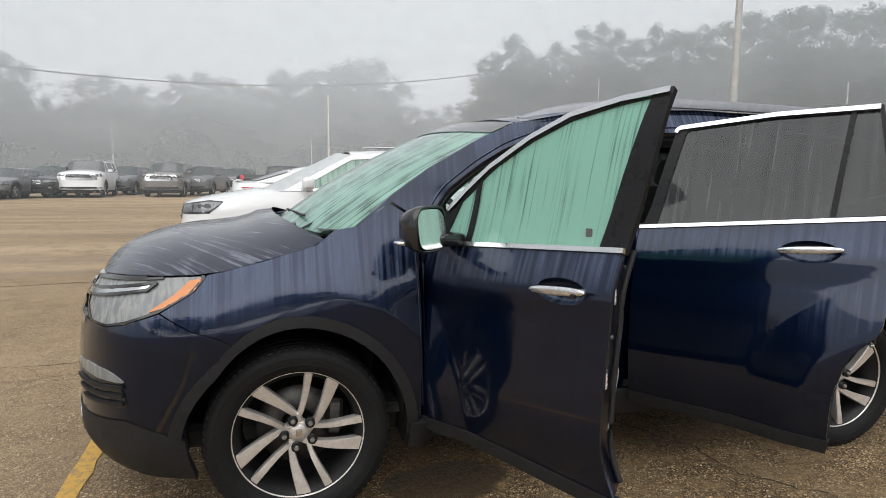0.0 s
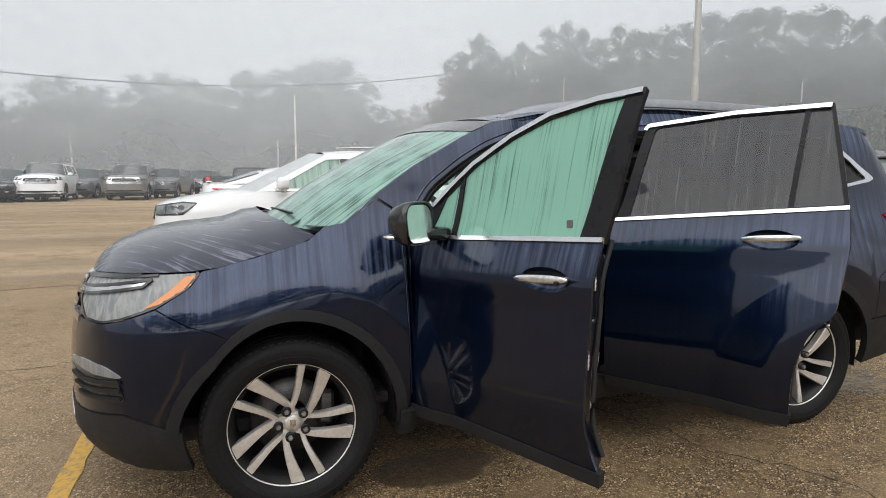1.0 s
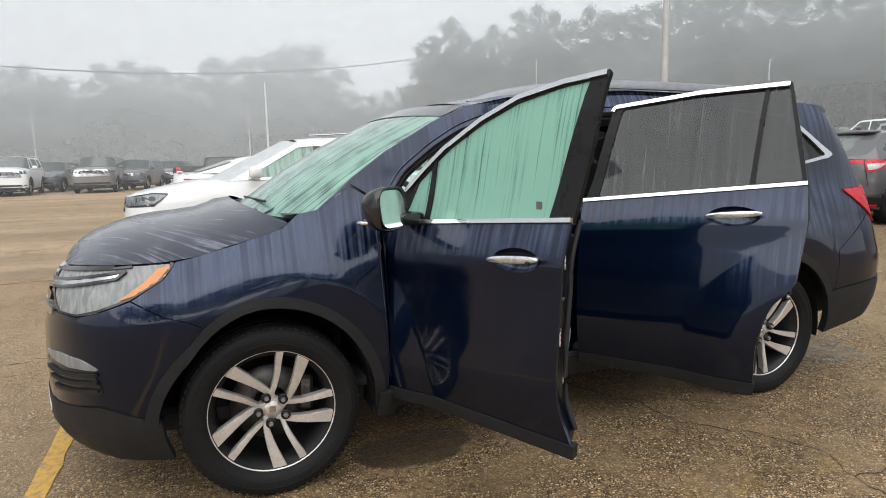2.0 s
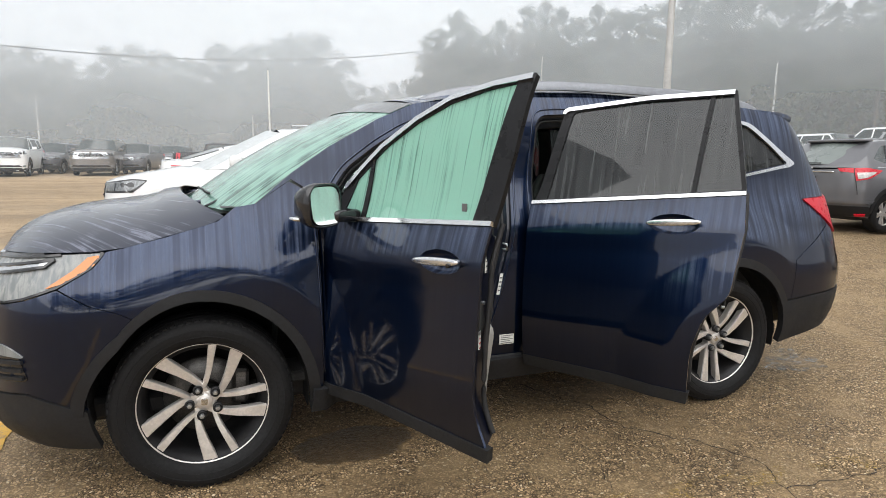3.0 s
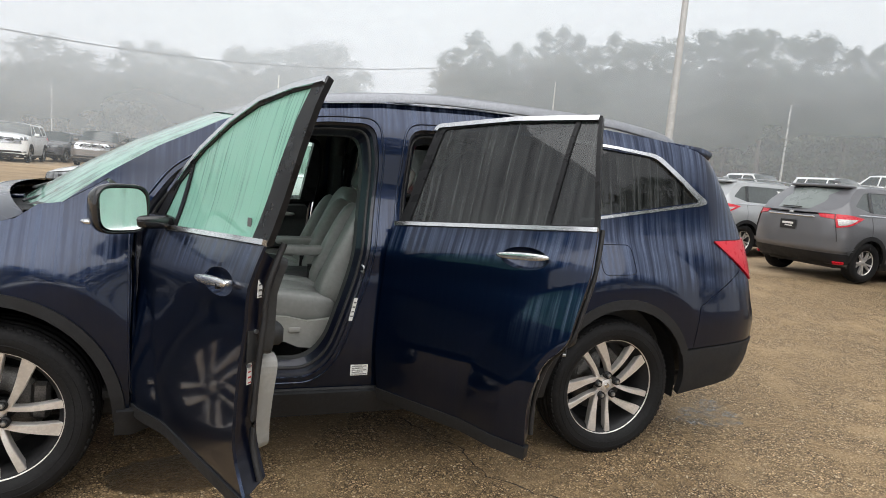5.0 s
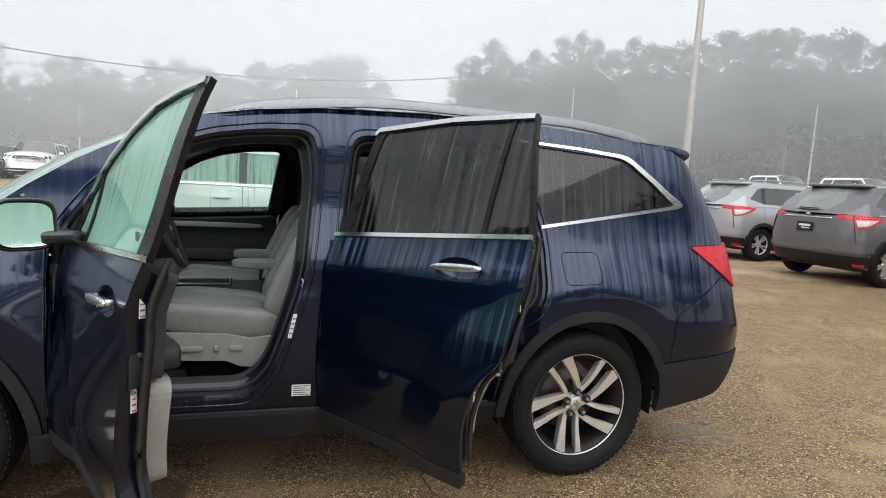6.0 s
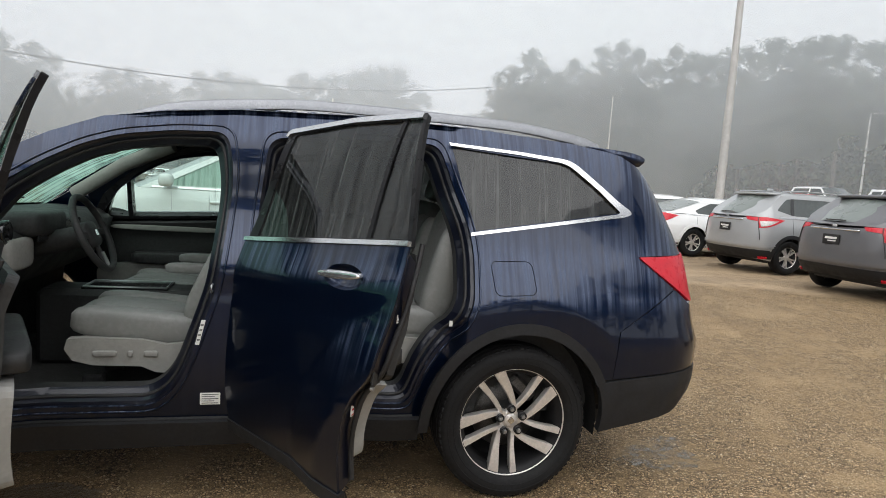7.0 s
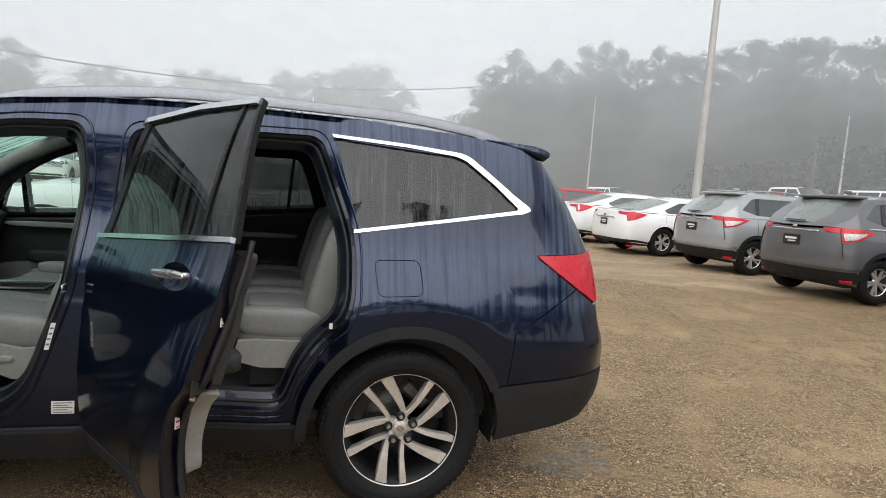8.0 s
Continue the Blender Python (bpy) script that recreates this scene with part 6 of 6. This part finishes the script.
for az, dist, turn, col, kind, h, lb in far:
    x, y = dist * math.sin(radians(az - 1.1)), -3.4 + dist * math.cos(radians(az - 1.1))
    big = h > 1.88
    # the car's base point is its front axle
    parked_car({"pickup": "pickup_truck", "suv": "far_suv", "sedan": "far_sedan"}[kind], lb, stand(x, y, turn), col, 5.2 if big else 5.6 if kind == "pickup" else 4.7, 1.02 if big else .93, h, 2.95 if big else 3.4 if kind == "pickup" else 2.75, .98,
               .40 if big else .36, kind, belt_z=h * .65, hood_z=h * (.66 if big else .60), group="far row of cars", lamp="tall" if kind == "pickup" else "wrap", rails=big, boxy=big, category="pickup" if kind == "pickup" else "car")

POLE = plain("galvanised_pole", (0.42, 0.42, 0.41), 0.6, 0.2, 0.12, 3)
POLE_WHITE = plain("pale_painted_pole", (0.60, 0.60, 0.58), 0.6, 0, 0.1, 3)
WOOD_POLE = plain("weathered_pole_wood", (0.10, 0.085, 0.07), 0.9, 0, 0.3, 2)


def lamp_pole(x, y, high, r, mat, label, arm=True):
    p = thing("light_pole", label, "lamp pole", "light poles", at=stand(x, y))
    part("pole", Geo().cyl((0, 0, 0), (0, 0, high), r, r * .55, 14), mat, p)
    part("base", Geo().cyl((0, 0, -.2), (0, 0, .55), r * 2.4, r * 2.2, 16), POLE, p)
    if arm:
        part("arm", Geo().tube([(0, 0, high - .1), (.25, -.1, high + .02), (.8, -.3, high + .05)], .035, 6), mat, p)
        part("lamp_head", Geo().pillow((.95, -.36, high + .04), (.62, .30, .16), .4), POLE, p)
    return p


lamp_pole(19.85, 19.5, 15.0, .19, POLE, "tall tapered grey light pole behind parked cars", False)
lamp_pole(4.35, 41.3, 6.9, .085, POLE_WHITE, "pale light pole in the fog by the woods", False)
lamp_pole(5.4, 72.0, 8.2, .09, POLE, "slender light pole far off in the fog", False)
lamp_pole(-15.6, 70.0, 7.2, .09, POLE, "slender light pole behind the far row of cars", False)
lamp_pole(57.9, 46.9, 10.1, .12, POLE_WHITE, "pale light pole beyond the far cars")
lamp_pole(32.0, 52.0, 10.2, .09, POLE, "thin light pole before the woods", False)

up = thing("utility_pole", "dark wooden utility pole at the edge of the woods", "utility pole", at=stand(29.9, 81.7))
part("pole", Geo().cyl((0, 0, 0), (0, 0, 16.6), .17, .12, 12), WOOD_POLE, up)
part("insulator", Geo().cyl((0, -.16, 15.05), (0, -.16, 15.35), .07, .05, 8), WOOD_POLE, up)
a, b = Vector((29.9, 81.5, 16.5)), Vector((-62.0, 56.0, 16.8))
sag = [a.lerp(b, t) - Vector((0, 0, 20.0 * t * (1 - t))) for t in np.linspace(0, 1, 40)]
tagged(part("overhead_wire", Geo().tube(sag, .065, 5), RUBBER), "thin black overhead wire sagging across the lot", "cable")

YELLOW = Mat("worn_yellow_paint")
yc = YELLOW.coord()
YELLOW.set(Base_Color=YELLOW.mix(YELLOW.ramp(YELLOW.noise(yc, 26, 6, .7), .46, .62), (0.58, 0.34, 0.06), (0.33, 0.225, 0.11)), Roughness=.7).bump(YELLOW.noise(yc, 60, 4), .4, .004)


def paint_line(path, w, wander, label):
    """A strip of road paint with frayed edges."""
    pts = fine(path, .12)
    rows = []
    for i, p in enumerate(pts):
        q = pts[min(i + 1, len(pts) - 1)]
        o = pts[max(i - 1, 0)]
        d = Vector((q[0] - o[0], q[1] - o[1])).normalized()
        k = [w / 2 + wander * (noise.noise(Vector((i * .7, s * 9, w))) - .2) for s in (1, 2)]
        rows.append([(p[0] - d.y * k[0], p[1] + d.x * k[0], float(rise(*p)) + .004), (p[0] + d.y * k[1], p[1] - d.x * k[1], float(rise(*p)) + .004)])
    ob = part("painted_line", Geo().grid(np.array(rows), False, flip=True), YELLOW.m)
    return tagged(ob, label, "road marking", kind="structure")


paint_line([(-.985, -3.6), (-.985, .6), (-.985, 2.2)], .10, .02, "worn yellow parking line on the asphalt")
paint_line([(-.985, 2.8), (-.985, 11.0)], .10, .02, "worn yellow parking line under the parked row")

FADED = Mat("last_flecks_of_yellow_paint")
fc = FADED.coord()
FADED.set(Base_Color=(0.50, 0.33, 0.08, 1), Roughness=.7, Alpha=FADED.math("MULTIPLY", FADED.ramp(FADED.noise(fc, 95, 4, .7), .54, .60), FADED.ramp(FADED.noise(fc, 6, 4), .44, .64, 0, .75)))
ob = part("painted_line", Geo().grid(np.array([[(x, y + .065, .0035), (x, y - .065, .0035)] for x, y in ((1.55, -1.66), (2.2, -1.69), (2.7, -1.74), (3.2, -1.80))]), False, flip=True), FADED.m)
tagged(ob, "last yellow flecks of a worn parking line", "road marking", kind="structure")

CRACK = plain("crack_shadow", (0.045, 0.034, 0.024), 0.95)


def crack(points, w, label, wander=1.0):
    pts = fine(points, .03)
    rows = []
    for i, p in enumerate(pts):
        q = Vector((p[0] + .10 * wander * noise.noise(Vector((p[0] * 2, p[1] * 2, 1))) + .05 * noise.noise(Vector((p[0] * 9, p[1] * 9, 1))) + .022 * noise.noise(Vector((p[0] * 31, p[1] * 31, 1))), p[1] + .10 * wander * noise.noise(Vector((p[0] * 2, p[1] * 2, 7))) + .05 * noise.noise(Vector((p[0] * 9, p[1] * 9, 7)))))
        d = (Vector(points[-1]) - Vector(points[0])).normalized()
        k = w * (.2 + .65 * abs(noise.noise(Vector((i * .43, w * 70, 2)))) * 1.8)
        rows.append([(q.x - d.y * k, q.y + d.x * k, float(rise(q.x, q.y)) + .003), (q.x + d.y * k, q.y - d.x * k, float(rise(q.x, q.y)) + .003)])
    tagged(part("pavement_crack", Geo().grid(np.array(rows), False, flip=True), CRACK), label, "crack", kind="structure")


crack([(1.86, -.3), (2.02, -.73), (2.09, -1.08), (2.4, -1.41), (2.42, -1.59), (2.37, -1.77), (2.25, -2.3)], .007, "dark crack across the asphalt beside the SUV", .4)
crack([(2.36, -1.80), (2.7, -1.84), (3.11, -1.79), (3.9, -1.95)], .005, "fine crack branching off", .4)
crack([(2.09, -1.08), (1.75, -1.35), (1.5, -1.9)], .0025, "hairline crack beside the open door", .4)
crack([(5.2, 5.6), (6.4, 5.0), (7.4, 5.4), (8.9, 5.2)], .009, "crack along the edge of the drive lane")
crack([(6.75, 5.2), (7.1, 3.9), (6.95, 2.6), (7.3, 1.2), (7.2, .2), (7.4, -1.0), (7.15, -3)], .008, "long crack in the coarse asphalt")
crack([(-9, 4.7), (-5.5, 4.6), (-3.0, 4.4), (-1.2, 4.7)], .018, "crack along the far side of the lane")
crack([(-6.0, 1.8), (-3.5, 1.4), (-1.2, 1.6)], .008, "fine crack in the asphalt before the SUV")

PUDDLE = Mat("puddle_water")
PUDDLE.set(Alpha=PUDDLE.ramp(PUDDLE.noise(PUDDLE.coord(), 13, 6, .7), .40, .66, 0, .8), Base_Color=(0.16, 0.135, 0.10, 1), Roughness=PUDDLE.ramp(PUDDLE.noise(PUDDLE.coord(), 22, 4), .35, .7, .08, .4), Specular_IOR_Level=.7)


def puddle(cx, cy, rx, ry, seed, label):
    ring = []
    for t in np.linspace(0, math.tau, 60, endpoint=False):
        k = 1 + .45 * noise.noise(Vector((math.cos(t) * 1.3, math.sin(t) * 1.3, seed))) + .25 * noise.noise(Vector((math.cos(t) * 4, math.sin(t) * 4, seed)))
        ring.append((cx + rx * k * math.cos(t), cy + ry * k * math.sin(t)))
    z = float(rise(cx, cy)) + .003
    g = Geo().add([(x, y, z) for x, y in ring], [tuple(range(60))], False)
    tagged(part("puddle", g, PUDDLE.m), label, "puddle", kind="structure")


puddle(3.88, -.60, .26, .16, 1.0, "shallow puddle behind the rear wheel")
puddle(4.05, -.40, .14, .08, 3.0, "small shallow puddle behind the rear wheel")

# ---- woods and fog ----
LEAF = Mat("evergreen_needles")
LEAF.set(Base_Color=LEAF.mix(LEAF.math("MULTIPLY", LEAF.node("NewGeometry").outputs["Random Per Island"], 1.0), (0.022, 0.036, 0.018), (0.060, 0.078, 0.040)), Roughness=.8)
LEAF_DULL = Mat("winter_leaves")
LEAF_DULL.set(Base_Color=LEAF_DULL.mix(LEAF_DULL.node("NewGeometry").outputs["Random Per Island"], (0.045, 0.042, 0.028), (0.095, 0.088, 0.058)), Roughness=.85)
BARK = plain("bark", (0.075, 0.062, 0.05), 0.95, 0, 0.35, 2, 0.4, grain=14)


def tree_parts(seed, high, spread, pine):
    """A trunk with limbs, and a crown of small leaf tufts in uneven pads with gaps."""
    rng = random.Random(seed)
    trunk, crown = Geo(), Geo()
    top = high * .97
    bend = [(rng.uniform(-.3, .3) * t * high * .06, rng.uniform(-.3, .3) * t * high * .06) for t in (0, .3, .6, 1)]
    spine = [Vector((bend[i][0], bend[i][1], top * t)) for i, t in enumerate((0, .33, .66, 1))]
    trunk.tube(spine, [.026 * high * k for k in (.55, .42, .30, .05)], 7)
    start = .36 if pine else .16
    limbs = 30 if pine else 36
    pads = []
    for i in range(limbs):
        t = start + (1 - start) * (i + rng.random()) / limbs
        k = (t - start) / (1 - start)
        a = i * 2.4 + rng.uniform(-.6, .6)
        round_off = math.sqrt(max(.05, 1 - (k * 1.02 - .30) ** 2 / .55)) if pine else math.sqrt(max(.05, 1 - (k - .42) ** 2 / .36))
        reach = spread * round_off * rng.uniform(.55, 1.08)
        w = min(2.999, t * 3)
        p = spine[int(w)].lerp(spine[int(w) + 1], w - int(w))
        q = p + Vector((math.cos(a) * reach, math.sin(a) * reach, reach * rng.uniform(.05, .42)))
        trunk.tube([p, p.lerp(q, .5) + Vector((0, 0, .05 * reach)), q], [.007 * high * (1.1 - t), .004 * high * (1.1 - t) + .01, .012], 4)
        for s in (.35, .62, .85, 1.03):
            c = p.lerp(q, s) + Vector((rng.gauss(0, .12), rng.gauss(0, .12), rng.gauss(0, .08))) * spread * .5
            pads.append((c, spread * rng.uniform(.15, .30)))
    for q in range(9):
        pads.append((spine[3] + Vector((rng.gauss(0, .2), rng.gauss(0, .2), -q * .12 + rng.gauss(.3, .1))) * spread * .45, spread * rng.uniform(.14, .24)))
    for c, r in pads:
        for _ in range(46):
            d = Vector((rng.gauss(0, 1), rng.gauss(0, 1), rng.gauss(0, 1))).normalized() * r * rng.random() ** .45
            p = c + Vector((d.x, d.y, d.z * (.85 if pine else 1.0)))
            s = rng.uniform(.07, .17)
            u = Vector((rng.gauss(0, 1), rng.gauss(0, 1), rng.gauss(0, 1))).normalized()
            v = u.orthogonal().normalized()
            v.rotate(Matrix.Rotation(rng.uniform(0, 6.28), 3, u))
            w = u.cross(v)
            crown.add([p + v * s, p + w * s * .5, p - v * s, p - w * s * .45], [(0, 1, 2, 3)], False)
    return trunk, crown


KINDS = []
for k, (h, sp, pine) in enumerate(((16, 2.9, True), (18, 2.7, True), (14, 3.7, False), (12, 3.7, False), (17, 3.3, True), (13, 3.2, False))):
    tr, cr = tree_parts(40 + k, h, sp, pine)
    KINDS.append((h, tr.mesh("trunk", BARK), cr.mesh("crown", LEAF.m if pine else LEAF_DULL.m), pine))


def tree(kind, x, y, high, turn):
    h, tr, cr, pine = KINDS[kind]
    t = thing("pine_tree" if pine else "tree", "tall pine with gaps in its crown, grey in the fog" if pine else "round-crowned tree, grey in the morning fog", "tree", "trees at the lot's edge", at=stand(x, y, turn))
    s = high / h
    t.scale = (s * 1.05, s * 1.05, s)
    for nm, me in (("trunk", tr), ("crown", cr)):
        ob = new(nm, me)
        ob.parent = t
    return t


# the height of the tree tops, in degrees over the lot, by the bearing
skyline = Curve((-75, 12), (-40, 9.5), (-24, 9.4), (-20.5, 9.2), (-19, 8.8), (-18, 7.8), (-17.2, 5.5), (-16, 5.4), (-14.6, 7.0), (-12.1, 7.5), (-10, 7.4), (-9.2, 6.9), (-6, 8.5), (-4, 8.1), (-2.5, 8.0), (-.2, 7.4),
                (1.2, 8.9), (2.7, 8.7), (4.8, 9.8), (7.5, 10.4), (9.8, 10.0), (11.5, 8.3), (12.3, 6.3), (14.4, 6.2), (17, 6.5), (18.4, 8.8), (21.2, 12.2), (23.1, 11.5), (24.2, 11.0), (25.4, 11.9), (26.5, 11.2),
                (28, 13.2), (29.9, 13.8), (31.5, 12.7), (32.4, 11.9), (34.2, 12.7), (36.3, 12.4), (38.3, 13.0), (41, 13.0), (44.9, 13.2), (49, 12.6), (52, 12.3), (70, 12), (110, 12))


def wood_edge(a):
    """How far the wood's edge lies at a bearing."""
    return 77.0 if a > 17 else 98.0


def wood_top(a, x, y, d):
    return d * math.tan(radians(float(skyline(a)))) + 1.42 - float(rise(x, y))


rng = random.Random(5)
az = -74.0
while az < 108:
    seen = -26 < az < 60
    d = wood_edge(az) + rng.uniform(-2.5, 3.5)
    x, y = 1 + d * math.sin(radians(az)), -3.5 + d * math.cos(radians(az))
    high = wood_top(az, x, y, d) * rng.uniform(.95, 1.06)
    pick = (0, 1, 4, 4, 0, 2) if az > 17 or az < -16.8 else (2, 3, 5, 5, 2, 4)
    tree(rng.choice(pick), x, y, max(5, high), rng.uniform(0, 360))
    az += rng.uniform(1.1, 1.8) if seen else rng.uniform(2.6, 3.8)

# the wood's depth between and behind the first trees
back = Geo()
g = random.Random(9)
for i in range(90000):
    a = g.uniform(-60, 90)
    d = wood_edge(a) + g.uniform(-1.5, 7.0)
    x, y = 1 + d * math.sin(radians(a)), -3.5 + d * math.cos(radians(a))
    lump = .76 + .26 * noise.noise(Vector((x * .16, y * .16, 3))) + .14 * noise.noise(Vector((x * .5, y * .5, 8)))
    p = Vector((x, y, float(rise(x, y)) - .2 + wood_top(a, x, y, d) * lump * g.random() ** .9))
    s = g.uniform(.14, .34)
    u = Vector((g.gauss(0, 1), g.gauss(0, 1), g.gauss(0, 1))).normalized()
    v = u.orthogonal()
    v.rotate(Matrix.Rotation(g.uniform(0, 6.28), 3, u))
    w = u.cross(v)
    back.add([p + v * s, p + w * s * .6, p - v * s * .9, p - w * s * .5], [(0, 1, 2, 3)], False)
# the thick of the wood, too far in to tell its trees apart
deep = []
for h in np.linspace(0, 1, 22):
    row = []
    for a in np.linspace(-76, 110, 420):
        d = wood_edge(a) + 9
        d += 2.4 * noise.noise(Vector((a * .55, h * 4, 2))) + 1.2 * noise.noise(Vector((a * 1.7, h * 11, 5)))
        x, y = 1 + d * math.sin(radians(a)), -3.5 + d * math.cos(radians(a))
        full = wood_top(a, x, y, d) * (.80 + .12 * noise.noise(Vector((a * .8, 1, 1))) + .10 * noise.noise(Vector((a * 2.6, 4, 1))))
        row.append((x, y, .3 + float(rise(x, y)) * .9 + full * h))
    deep.append(row)
tagged(part("far_woods", Geo().grid(np.array(deep), False), LEAF_DULL.m), "dark thick of the woods behind the trees", "woods", kind="stuff")
tagged(part("woods", back, LEAF.m), "dense dark woods behind the first trees", "woods", kind="stuff")

# unseen trees added behind the camera, to darken what the paint mirrors
for i in range(30):
    a = 128 + i * 3.7
    d = rng.uniform(30, 40)
    tree(rng.choice((0, 1, 4, 2)), 1 + d * math.sin(radians(a)), -3.5 + d * math.cos(radians(a)), rng.uniform(13, 17), rng.uniform(0, 360))


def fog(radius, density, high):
    """A thin veil sheet put in for the fog's haze, denser overhead, lit by the sky."""
    m = Mat("fog_haze_veil")
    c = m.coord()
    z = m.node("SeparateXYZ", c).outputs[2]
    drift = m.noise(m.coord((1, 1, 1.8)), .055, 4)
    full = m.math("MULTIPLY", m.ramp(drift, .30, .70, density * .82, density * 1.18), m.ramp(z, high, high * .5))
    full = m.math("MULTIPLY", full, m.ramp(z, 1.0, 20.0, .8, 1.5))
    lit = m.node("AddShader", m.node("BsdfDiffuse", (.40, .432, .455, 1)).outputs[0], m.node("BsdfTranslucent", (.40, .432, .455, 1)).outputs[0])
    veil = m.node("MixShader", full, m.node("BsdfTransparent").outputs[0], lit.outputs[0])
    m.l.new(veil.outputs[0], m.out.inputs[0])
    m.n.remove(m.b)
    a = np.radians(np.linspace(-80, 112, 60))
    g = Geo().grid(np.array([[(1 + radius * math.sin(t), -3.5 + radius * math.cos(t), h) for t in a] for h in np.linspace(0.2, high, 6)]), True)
    ob = part("fog_veil", g, m.m)
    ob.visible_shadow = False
    return tagged(ob, "thin see-through sheet that stands in for fog before the woods", "fog", kind="stuff")


# three veil sheets, one behind another, pale the trees like haze
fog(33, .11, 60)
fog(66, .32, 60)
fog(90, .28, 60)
